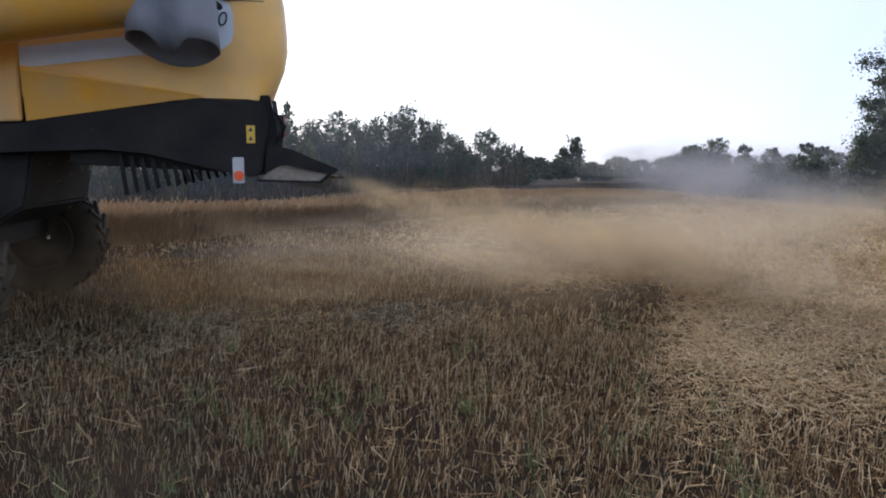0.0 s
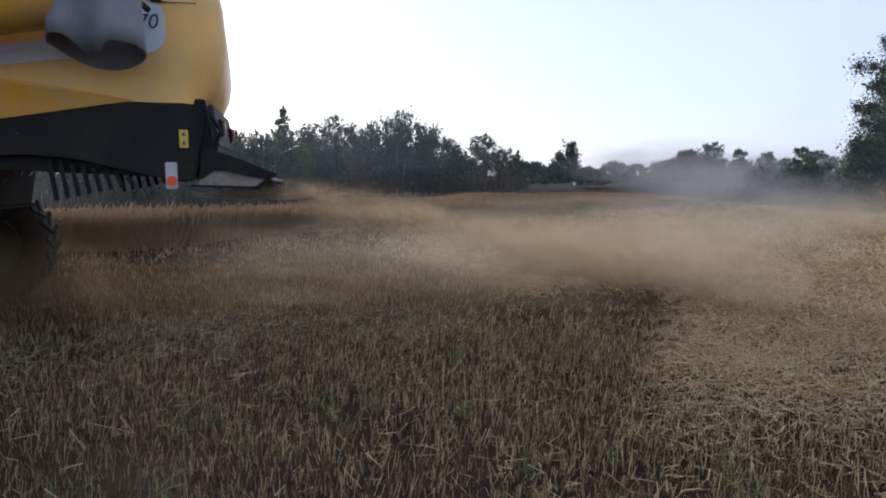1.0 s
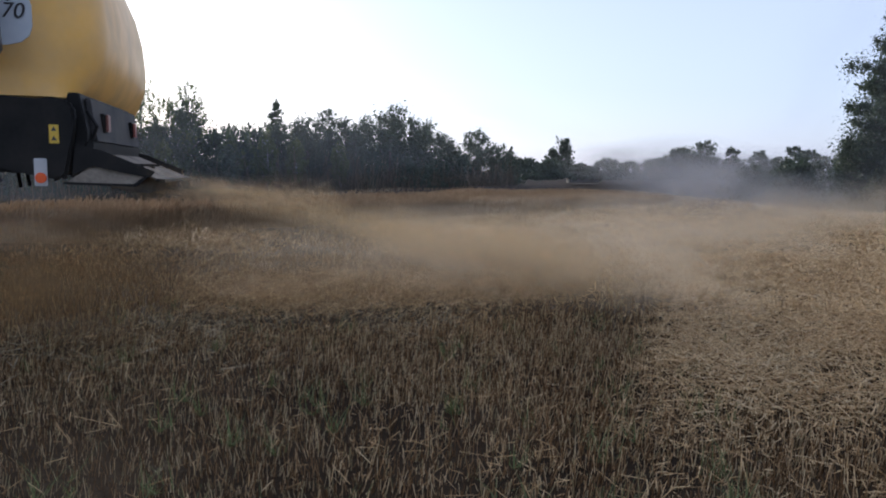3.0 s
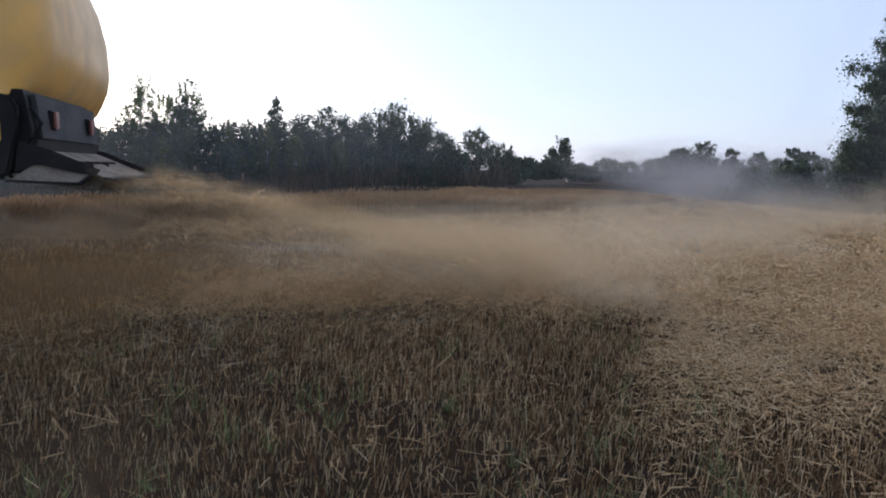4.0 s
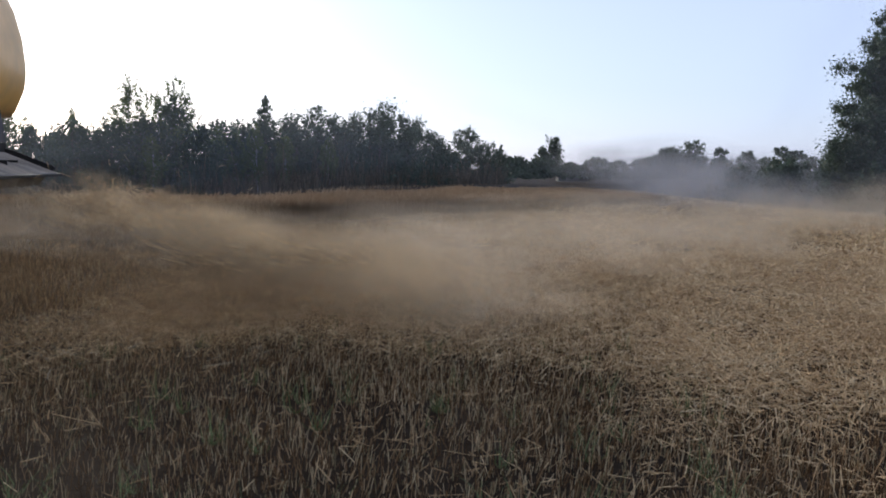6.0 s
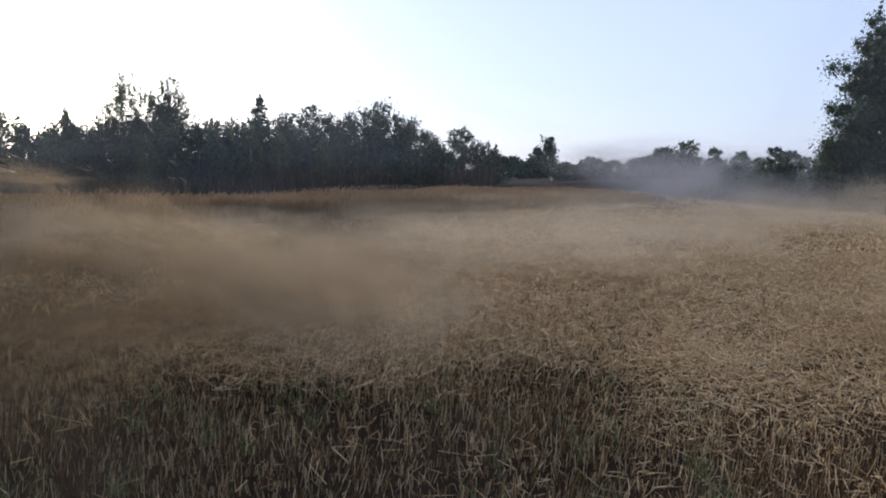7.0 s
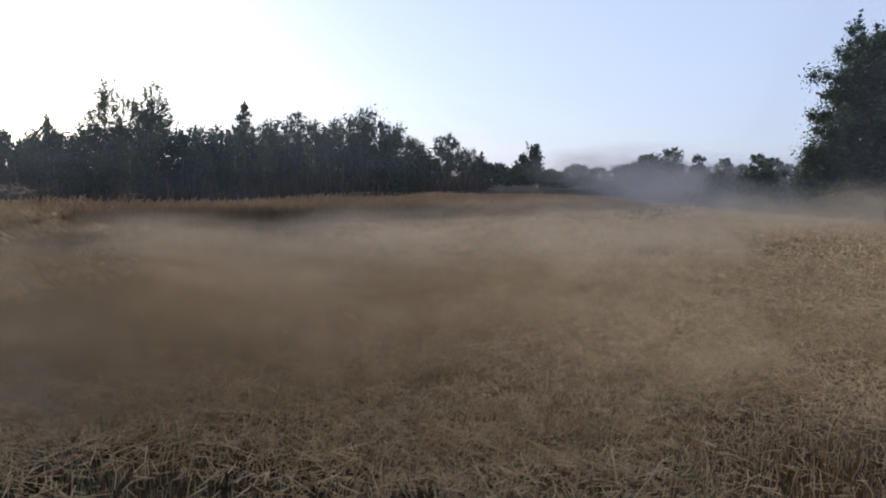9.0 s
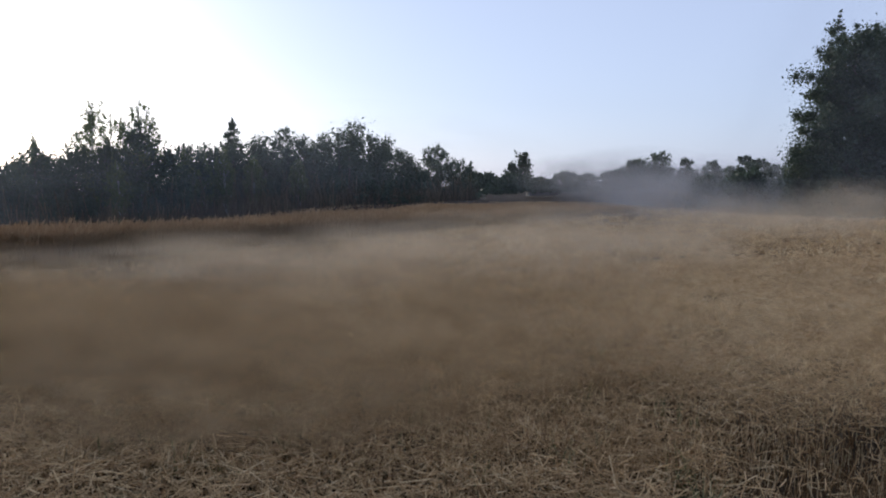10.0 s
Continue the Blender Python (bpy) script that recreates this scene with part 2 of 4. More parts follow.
def pipe(points, radii, sides=10, cap=True):
    """A round bar through points with a radius at each."""
    pts = [Vector(p) for p in points]
    loops = []
    for i, p in enumerate(pts):
        d = (pts[min(i + 1, len(pts) - 1)] - pts[max(i - 1, 0)]).normalized()
        u = d.cross(Vector((0, 0, 1)) if abs(d.z) < 0.9 else Vector((1, 0, 0))).normalized()
        v = d.cross(u)
        r = radii[i] if hasattr(radii, "__len__") else radii
        loops.append([p + (u * math.cos(a) + v * math.sin(a)) * r for a in (2 * math.pi * k / sides for k in range(sides))])
    return rings(loops, cap)


def lathe_y(profile, sides=40):
    """Turned about the y axis: profile of (radius, y)."""
    return rings([[(r * math.cos(a), y, r * math.sin(a)) for a in (2 * math.pi * k / sides for k in range(sides))] for r, y in profile], cap=False)


# ---- ground ----
def rise(v):
    v = np.clip(v, 0, 1)
    return v * v * (3 - 2 * v)


def ground_z(x, y):
    """The field falls away gently to both far sides, shaped to fit the camera's view."""
    x, y = np.asarray(x, float), np.asarray(y, float)
    return -0.85 * rise((-x - 3) / 12) * rise((y - 12) / 20) - 0.35 * rise((-x - 9) / 10) * rise((y - 12) / 15) - 1.25 * rise((x - 9.5) / 11) * rise((y - 14) / 15)


def crop_front(x):
    """The y of the standing crop's cut face at x."""
    return np.interp(x, [-30, -8, -4.9, -3.0, 8.5], [3.0, 9.6, 10.9, 13.6, 25.6])


def swath(x, y):
    """How thickly chopped straw lies there at the start, 0 to 1."""
    right = np.clip((x - (1.06 + (y - 3.58) * 0.39)) / 0.5 + 0.5, 0, 1) * np.clip((y - 2.6) / 1.2, 0.18, 1)
    back = np.clip((y - (7.0 + 0.3 * (x - 2) + 2.2 * np.maximum(0, 0.8 - x))) / 0.8 + 0.5, 0, 1) * 0.75 * np.clip((x + 1.6) / 1.6, 0, 1)
    return np.maximum(right, back)


def build_ground():
    xs = np.concatenate([[-1500, -600, -250, -120, -70], np.linspace(-45, 45, 181), [70, 120, 250, 600, 1500]])
    ys = np.concatenate([[-1500, -400, -100, -30, -10], np.linspace(-3, 60, 190), [75, 100, 160, 300, 700, 2500]])
    X, Y = np.meshgrid(xs, ys)
    rng = np.random.default_rng(4)
    near = np.exp(-((X / 30) ** 2 + ((Y - 8) / 25) ** 2))
    Z = (0.018 * np.sin(X * 1.9 + 0.7 * Y) + 0.02 * np.sin(Y * 1.3 - X * 0.6) + rng.normal(0, 0.012, X.shape)) * near - 0.02 + ground_z(X, Y)
    V = np.stack([X, Y, Z], -1).reshape(-1, 3)
    nx, ny = len(xs), len(ys)
    i = np.arange(nx * ny).reshape(ny, nx)
    F = np.stack([i[:-1, :-1], i[:-1, 1:], i[1:, 1:], i[1:, :-1]], -1).reshape(-1, 4)
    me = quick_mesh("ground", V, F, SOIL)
    me.polygons.foreach_set("use_smooth", [True] * len(me.polygons))
    tagged(new("ground", me), "dry brown soil of a harvested grain field", "field", kind="structure")


def stalks(rng, x, y, z0, height, width, lean_x, lean_y, sides=3, joints=2):
    """Upright hollow straws: arrays of foot, height, width and lean."""
    n = len(x)
    a0 = rng.uniform(0, 2 * np.pi, n)
    steps = joints + 1
    V = np.zeros((n, steps * sides, 3), np.float32)
    for lv, f in enumerate((0.0, 0.55, 1.0) if joints == 2 else (0.0, 1.0)):
        cx, cy = x + lean_x * height * f ** 1.4, y + lean_y * height * f ** 1.4
        up = z0 + height * f * np.sqrt(np.clip(1 - lean_x ** 2 - lean_y ** 2, 0.06, 1))
        for k in range(sides):
            a = a0 + 2 * np.pi * k / sides
            r = width * (1 - 0.25 * f) / 2
            V[:, lv * sides + k] = np.stack([cx + r * np.cos(a), cy + r * np.sin(a), up], -1)
    F = []
    for lv in range(joints):
        for k in range(sides):
            j = (k + 1) % sides
            F.append([lv * sides + k, lv * sides + j, (lv + 1) * sides + j, (lv + 1) * sides + k])
    F = np.array(F)[None] + (np.arange(n) * steps * sides)[:, None, None]
    return V.reshape(-1, 3), F.reshape(-1, 4)


def litter(rng, x, y, z, length, width, tilt, joints=2):
    """Loose straws lying crosswise, each a bent three-sided bar."""
    n = len(x)
    a = rng.uniform(0, 2 * np.pi, n)
    t = rng.normal(0, 1, n) * tilt
    d = np.stack([np.cos(a) * np.cos(t), np.sin(a) * np.cos(t), np.sin(t)], -1)
    s = np.stack([-np.sin(a), np.cos(a), np.zeros(n)], -1)
    c = np.stack([x, y, z], -1)
    bend = rng.normal(0, 0.045, n) * length
    V = np.zeros((n, 3 * joints + 3, 3), np.float32)
    for lv, f in enumerate((-0.5, 0.0, 0.5) if joints == 2 else (-0.5, 0.5)):
        p = c + d * (length * f)[:, None] + s * (bend * (1 if f == 0 else 0))[:, None]
        w = (width / 2)[:, None]
        V[:, lv * 3] = p - s * w
        V[:, lv * 3 + 1] = p + s * w
        V[:, lv * 3 + 2] = p + np.array([0, 0, 1]) * w * 1.2
    F = []
    for lv in range(joints):
        for k in range(3):
            j = (k + 1) % 3
            F.append([lv * 3 + k, lv * 3 + j, lv * 3 + 3 + j, lv * 3 + 3 + k])
    F = np.array(F)[None] + (np.arange(n) * (3 * joints + 3))[:, None, None]
    return V.reshape(-1, 3), F.reshape(-1, 4)


def round_about(rng, density, r):
    """Random places all round the camera's stand, out to r, thinner than in front."""
    n = int(density * math.pi * r * r)
    a, q = rng.uniform(0, 2 * np.pi, n), r * np.sqrt(rng.uniform(0, 1, n))
    x, y = q * np.sin(a), q * np.cos(a)
    keep = (np.abs(x) > y * 0.72 + 0.3) & (x * x + y * y > 0.09)
    return x[keep], y[keep]


def wedge(rng, density, y0, y1, spread=0.78, margin=0.5):
    """Random places in the fan before the camera, from y0 to y1."""
    area = spread * (y1 ** 2 - y0 ** 2) + 2 * margin * (y1 - y0)
    n = int(area * density)
    y = np.sqrt(rng.uniform(y0 ** 2, y1 ** 2, n))
    return rng.uniform(-1, 1, n) * (y * spread + margin), y


def join_arrays(pieces):
    V, F, o = [], [], 0
    for v, f in pieces:
        V.append(v)
        F.append(f + o)
        o += len(v)
    return np.concatenate(V), np.concatenate(F)


def build_stubble():
    rng = np.random.default_rng(11)
    out = []
    for density, y0, y1, joints, wide in ((2700, 1.3, 5.0, 1, 0.0042), (900, 5.0, 9.0, 1, 0.0068), (140, 9.0, 17.0, 1, 0.012), (16, 17.0, 45.0, 1, 0.028)):
        x, y = wedge(rng, density, y0, y1)
        # drill rows along the machine's way
        u, v = x * math.cos(0.29) + y * math.sin(0.29), -x * math.sin(0.29) + y * math.cos(0.29)
        if y1 < 10:
            v = np.round(v / 0.125) * 0.125 + rng.normal(0, 0.022, len(v))
            x, y = u * math.cos(0.29) - v * math.sin(0.29), u * math.sin(0.29) + v * math.cos(0.29)
        keep = (y < crop_front(x)) | (x > 9) | (y > crop_front(x) + 9)
        keep &= rng.uniform(0, 1, len(x)) > swath(x, y) * 0.55
        patch = np.sin(x * 2.1 + 1.3 * np.sin(y * 1.7)) * np.sin(y * 2.6 + x)
        keep &= rng.uniform(-1.5, 1, len(x)) < patch + 0.75
        x, y = x[keep], y[keep]
        dim = np.clip((-x - 0.15 - 0.12 * (y - 2)) / 0.9, 0, 1) * np.clip((4.6 - y) / 1.2, 0, 1)
        keep = rng.uniform(0, 1, len(x)) > 0.1 * dim
        x, y, dimmed = x[keep], y[keep], dim[keep]  # stubble thinned and shortened to darken this corner, standing in for shade
        n = len(x)
        h = rng.normal(0.070, 0.024, n).clip(0.02, 0.15) * (1 - 0.25 * swath(x, y))
        h *= 1 - 0.35 * dimmed
        lx, ly = rng.normal(0.06, 0.22, n), rng.normal(0, 0.19, n)
        # stalks rolled flat by the wheels, along two tracks
        tu, tv = x * math.cos(0.40) + y * math.sin(0.40), -x * math.sin(0.40) + y * math.cos(0.40)
        track = np.abs(tv - 5.19 - 0.12 * np.sin(tu * 2.3)) < 0.40
        flat = track & (rng.uniform(0, 1, n) < 0.72)
        lx[flat], ly[flat] = rng.normal(0.62, 0.22, flat.sum()), rng.normal(-0.25, 0.35, flat.sum())
        over = np.hypot(lx, ly)
        lx, ly = lx / np.maximum(1, over / 0.95), ly / np.maximum(1, over / 0.95)
        out.append(stalks(rng, x, y, ground_z(x, y) - 0.035, h, rng.uniform(0.5, 1.4, n) * wide * (1 - 0.4 * dimmed), lx, ly, 3, joints))
    x, y = round_about(rng, 45, 14.0)
    n = len(x)
    out.append(stalks(rng, x, y, ground_z(x, y) - 0.035, rng.normal(0.092, 0.024, n).clip(0.035, 0.16), rng.uniform(0.004, 0.009, n), rng.normal(0.05, 0.25, n), rng.normal(0, 0.25, n), 3, 1))
    me = quick_mesh("stubble", *join_arrays(out), STUBBLE)
    tagged(new("stubble", me), "short brown grain stubble standing in drilled rows", "stubble", kind="stuff")


def build_straw():
    rng = np.random.default_rng(12)
    out = []
    for density, y0, y1, wide, long, joints in ((4600, 1.6, 5.5, 0.0036, 0.060, 1), (2500, 5.5, 9.5, 0.0054, 0.085, 1), (330, 9.5, 18.0, 0.011, 0.15, 1), (50, 18, 40, 0.022, 0.22, 1)):
        x, y = wedge(rng, density, y0, y1)
        clump = 0.68 + 0.32 * np.sin(x * 3.1 + 2 * np.sin(y * 2.3)) * np.sin(y * 3.7 + x * 1.1)
        keep = rng.uniform(0, 1, len(x)) < np.maximum(swath(x, y) * clump, np.where(x < -0.3, 0.018, 0.04) if y1 < 6 else 0.012)
        keep &= (y < crop_front(x) - 0.3) | (x > 9)
        x, y = x[keep], y[keep]
        n = len(x)
        s = swath(x, y)
        z = ground_z(x, y) + rng.uniform(0.0, 0.03, n) + s * rng.uniform(0.01, 0.075, n)
        out.append(litter(rng, x, y, z, rng.lognormal(math.log(long), 0.45, n), rng.uniform(0.6, 1.4, n) * wide, np.where(s > 0.3, 0.42, 0.6), joints))
    x, y = round_about(rng, 90, 9.0)
    keep = rng.uniform(0, 1, len(x)) < np.maximum(swath(x, y), 0.15)
    x, y = x[keep], y[keep]
    out.append(litter(rng, x, y, ground_z(x, y) + rng.uniform(0, 0.05, len(x)), rng.lognormal(math.log(0.09), 0.4, len(x)), rng.uniform(0.004, 0.007, len(x)), 0.28))
    me = quick_mesh("chopped_straw", *join_arrays(out), STRAW)
    tagged(new("chopped_straw", me), "pale chopped straw lying over the stubble", "straw", kind="stuff")


def build_track():
    """Pale straw pressed flat along the line that a wheel has rolled; its sky sheen is put into the colour."""
    rng = np.random.default_rng(15)
    n = 3000
    u, v = rng.uniform(-3.5, 2.7, n), 5.19 + rng.normal(0, 0.44, n)
    v += 0.12 * np.sin(u * 2.3)
    keep = rng.uniform(0, 1, n) < 0.55 + 0.45 * np.sin(u * 3.1) * np.sin(u * 1.3 + 1)
    u, v = u[keep], v[keep]
    n = len(u)
    x, y = u * math.cos(0.40) - v * math.sin(0.40), u * math.sin(0.40) + v * math.cos(0.40)
    V, F = litter(rng, x, y, rng.uniform(0.01, 0.045, n), rng.lognormal(math.log(0.10), 0.3, n), rng.uniform(0.003, 0.0055, n), 0.28)
    tagged(new("flattened_straw", quick_mesh("flattened_straw", V, F, TRACK)), "straw rolled flat in a wheel track, pale for its sky sheen", "straw", kind="stuff")


def build_crop():
    rng = np.random.default_rng(13)
    n = 48000
    x = rng.uniform(-22, 9, n)
    back = rng.uniform(0, 1, n) ** 1.6 * np.interp(x, [-8, -3, 1], [1.2, 3.0, 9.0])
    y = crop_front(x) + back + 0.25 * np.sin(x * 1.7)
    keep = (np.abs(x) < 0.72 * y + 2) & (y > 6) & ((x < 6.5) | (rng.uniform(0, 1, n) < (9 - x) / 2.5))
    x, y, back = x[keep], y[keep], back[keep]
    n = len(x)
    h = (rng.normal(0.42, 0.05, n) + 0.07 * np.clip((-x - 1) / 3, 0, 1)) * (0.9 + 0.12 * np.sin(x * 0.8) * np.sin(y * 0.6)) * np.interp(x, [1, 5, 9], [1, 0.8, 0.5])
    lx, ly = rng.normal(0.12, 0.16, n), rng.normal(-0.05, 0.14, n)
    a = stalks(rng, x, y, ground_z(x, y) - 0.03, h, rng.uniform(0.009, 0.016, n), lx, ly, 3, 1)
    # nodding ears
    ex, ey, ez = x + lx * h * 1.05, y + ly * h * 1.05, ground_z(x, y) + h * 0.97
    b = stalks(rng, ex, ey, ez - 0.03, rng.uniform(0.07, 0.11, n), rng.uniform(0.018, 0.03, n), rng.normal(0.35, 0.25, n).clip(-0.9, 0.9), rng.normal(0, 0.25, n).clip(-0.4, 0.4), 3, 1)
    me = quick_mesh("standing_barley", *join_arrays([a, b]), CROP)
    tagged(new("standing_barley", me), "uncut ripe tan barley standing in a strip", "grain crop", kind="stuff")
    # dry weeds along the wood's edge
    x = np.concatenate([rng.uniform(-30, 6, 6500), rng.uniform(14, 34, 2500)])
    y = np.where(x < 10, np.interp(x, [-30, -12, 3, 8], [27, 34, 54, 60]), 31 + (x - 16) * 0.1) + rng.normal(0, 1.1, len(x)) - 1.0
    n = len(x)
    w = stalks(rng, x, y, ground_z(x, y) - 0.03, np.where(x < 10, 1, 0.5) * rng.lognormal(math.log(0.85), 0.45, n).clip(0.25, 2.4), rng.uniform(0.012, 0.04, n), rng.normal(0, 0.2, n), rng.normal(0, 0.2, n), 3, 1)
    tagged(new("edge_weeds", quick_mesh("edge_weeds", *w, WEED)), "tall dry weeds along the edge of the wood", "weeds", kind="stuff")


def build_tufts():
    rng = np.random.default_rng(14)
    V, F = [], []
    spots = [(1.02, 2.28, 26), (1.05, 2.55, 14), (0.55, 2.2, 16), (0.25, 2.12, 8), (-0.45, 3.0, 12), (-0.65, 2.75, 12), (-0.35, 3.35, 10), (0.95, 3.5, 10), (0.85, 2.9, 8), (-1.1, 3.2, 10), (1.3, 3.1, 8), (0.2, 3.6, 9), (0.75, 4.3, 9)]
    for q in range(74):
        ty = 2.1 + 3.6 * rng.uniform(0, 1) ** 1.5
        spots.append((rng.uniform(-0.62, 0.5) * ty, ty, int(rng.integers(4, 13))))
    for i, (tx, ty, n) in enumerate(spots):
        V, F = [Vector((-0.004, 0, -0.012)), Vector((0.004, 0, -0.012))], []
        for b in range(n):
            a, lean, L = rng.uniform(0, 6.28), rng.uniform(0.2, 0.9), rng.uniform(0.09, 0.2)
            w = rng.uniform(0.002, 0.0038)
            ox, oy = rng.normal(0, 0.03, 2)
            s = Vector((-math.sin(a), math.cos(a), 0)) * w
            o = len(V)
            for f in (0.18, 0.45, 0.75, 1.0):
                r = lean * L * f ** 1.5
                p = Vector((ox + math.cos(a) * r, oy + math.sin(a) * r, -0.01 + L * f * (1 - 0.45 * lean * f)))
                ww = s * (1 - 0.9 * f)
                V += [p - ww, p + ww]
            F += [(0, 1, o + 1, o)]
            F += [(o + 2 * k, o + 2 * k + 1, o + 2 * k + 3, o + 2 * k + 2) for k in range(3)]
        ob = tagged(new("grass_tuft", to_mesh("grass_tuft", V, F, GRASS)), "small green grass tuft growing between the stubble", "grass", "grass tufts in the stubble")
        ob.location = (tx, ty, 0)


# ---- trees ----
def limb_bm(paths, sides=6):
    bm = bmesh.new()
    for pts, r0, r1 in paths:
        one = pipe(pts, [r0 + (r1 - r0) * i / (len(pts) - 1) for i in range(len(pts))], sides)
        me = bpy.data.meshes.new("limb")
        one.to_mesh(me)
        one.free()
        bm.from_mesh(me)
        bpy.data.meshes.remove(me)
    return bm


def leaf_cloud(rng, centres, radii, count, size, droop=0.0, spread=0.62):
    """Many small two-faced leaves scattered in clumps; returns verts and faces."""
    centres, radii = np.asarray(centres, float), np.asarray(radii, float)
    w = radii ** 1.4
    idx = rng.choice(len(centres), count, p=w / w.sum())
    d = rng.normal(0, 1, (count, 3))
    d /= np.linalg.norm(d, axis=1)[:, None]
    rr = np.abs(rng.normal(0, spread, count)).clip(0, 1.7)
    p = centres[idx] + d * (rr * radii[idx])[:, None] * np.array([1, 1, 1.1])
    p[:, 2] -= droop * rng.uniform(0, 1, count)
    a = rng.normal(0, 1, (count, 3))
    a /= np.linalg.norm(a, axis=1)[:, None]
    b = np.cross(a, rng.normal(0, 1, (count, 3)))
    b /= np.linalg.norm(b, axis=1)[:, None]
    s = (size * rng.lognormal(0, 0.35, count))[:, None]
    V = np.stack([p - a * s, p + b * s * 0.5, p + a * s, p - b * s * 0.5], 1).reshape(-1, 3)
    F = np.arange(count * 4).reshape(-1, 4)
    return V, F


def plant_tree(name, label, group, height, width, seed, style, leaves, leaf, material, bark, x, y, z=-0.1):
    """A tree: tapered trunk with limbs, and a crown of many small leaves."""
    rng = np.random.default_rng(seed)
    root = thing(name, label, "bush" if "bush" in name else "tree", group)
    height *= 1.0 if style == "pine" else 1.16
    drop = float(ground_z(x, y)) if y < 70 else 0.0
    root.location = (x, y, z + drop)
    height -= drop
    trunk_r = 0.012 * height + 0.02
    wob = rng.normal(0, 0.012 * height, (6, 2))
    wob[0] = 0
    spine = [(wob[i][0] * i / 5, wob[i][1] * i / 5, height * 0.93 * i / 5) for i in range(6)]
    at = lambda f: Vector((np.interp(f, np.linspace(0, 0.93, 6), [s[0] for s in spine]), np.interp(f, np.linspace(0, 0.93, 6), [s[1] for s in spine]), height * f))
    paths, cen, rad = [(spine, trunk_r, trunk_r * 0.15)], [], []
    half = width / 2
    if style == "spruce":
        layers = max(24, int(height * 10))
        for k in range(layers):
            f = 0.05 + 0.93 * (k + rng.uniform(0, 1)) / layers
            reach = half * (1 - f) ** 0.8 + 0.04
            for q in range(4):
                a = rng.uniform(0, 6.28)
                r = reach * rng.uniform(0.6, 1.1)
                base = at(f)
                tip = base + Vector((math.cos(a) * r, math.sin(a) * r, -0.18 * r))
                paths.append(([base, tip], trunk_r * 0.18, 0.006))
                for u in (0.35, 0.65, 0.95):
                    cen.append(base.lerp(tip, u))
                    rad.append(0.09 + 0.14 * reach)
        cen.append(at(0.97))
        rad.append(0.06 * height * 0.3)
    elif style == "pine":
        for k in range(20):
            f = rng.uniform(0.45, 0.98)
            a = rng.uniform(0, 6.28)
            r = half * rng.uniform(0.3, 1.0) * (1.25 - f * 0.6)
            base = at(f - 0.08)
            tip = Vector((math.cos(a) * r, math.sin(a) * r, height * f))
            paths.append(([base, base.lerp(tip, 0.5) + Vector((0, 0, 0.03 * height)), tip], trunk_r * 0.3, 0.02))
            cen.append(tip)
            rad.append(height * rng.uniform(0.035, 0.085))
        cen.append(at(0.93))
        rad.append(height * 0.07)
    else:
        low = {"birch": 0.22, "bush": -0.02, "broad": 0.04, "tall": 0.02}[style]
        limbs = {"birch": 64, "bush": 80, "broad": 110, "tall": 170}[style]
        for k in range(limbs):
            f = low + (0.9 - low) * (k + rng.uniform(0, 1)) / limbs
            g = (f - low) / (0.94 - low)
            shape = {"birch": math.sin(math.pi * min(1, 0.18 + 0.82 * g)) ** 0.8, "bush": (1 - min(1, g) ** 2.6) ** 0.6, "broad": math.sin(math.pi * (0.22 + 0.72 * g)) ** 0.6, "tall": min(1, 0.86 + 0.2 * g) * (1 - min(1, g) ** 5) ** 0.6}[style]
            a = rng.uniform(0, 6.28)
            r = half * shape * rng.uniform(0.35, 1.12) * {"birch": 1.1, "bush": 1.3, "broad": 1.1, "tall": 1.08}[style]
            base = at(max(0.03, f - 0.12))
            tip = at(f) + Vector((math.cos(a) * r, math.sin(a) * r, rng.uniform(-0.02, 0.06) * height))
            mid = base.lerp(tip, 0.5) + Vector((0, 0, 0.02 * height))
            paths.append(([base, mid, tip], trunk_r * 0.35 * (1.1 - f), 0.006))
            for u in (0.55, 0.8, 1.0):
                cen.append(base.lerp(tip, u) + Vector(rng.normal(0, 0.02 * height, 3)))
                rad.append(height * rng.uniform(0.03, 0.065) * {"birch": 0.85, "bush": 1.7, "broad": 1.3, "tall": 1.15}[style] * (0.55 + 0.6 * shape))
            # young shoots that stand up out of the crown
            if f > 0.45 and k % {"birch": 3, "bush": 3, "broad": 4, "tall": 6}[style] == 0:
                up = tip + Vector((rng.normal(0, 0.012), rng.normal(0, 0.012), rng.uniform(0.03, 0.10))) * height
                paths.append(([tip, up], 0.008, 0.004))
                for u in (0.25, 0.5, 0.75, 1.0):
                    cen.append(tip.lerp(up, u))
                    rad.append(height * 0.026 * (1.25 - u))
        for q in range(4):
            cen.append(at(0.86 + 0.03 * q))
            rad.append(height * 0.022)
    part("trunk", limb_bm(paths), bark, root)
    V, F = leaf_cloud(rng, cen, rad, int(leaves * {"birch": 0.8, "bush": 0.95, "broad": 0.7, "tall": 0.7, "spruce": 0.6, "pine": 0.7}[style]), leaf * {"birch": 1.15, "bush": 1.12, "broad": 1.2, "tall": 1.15, "spruce": 1.3, "pine": 1.2}[style], 0.05 * height if style == "birch" else 0.0, 0.5 if style == "tall" else 0.62)
    crown = new("crown", quick_mesh("crown", V, F, material))
    crown.parent = root
    return root


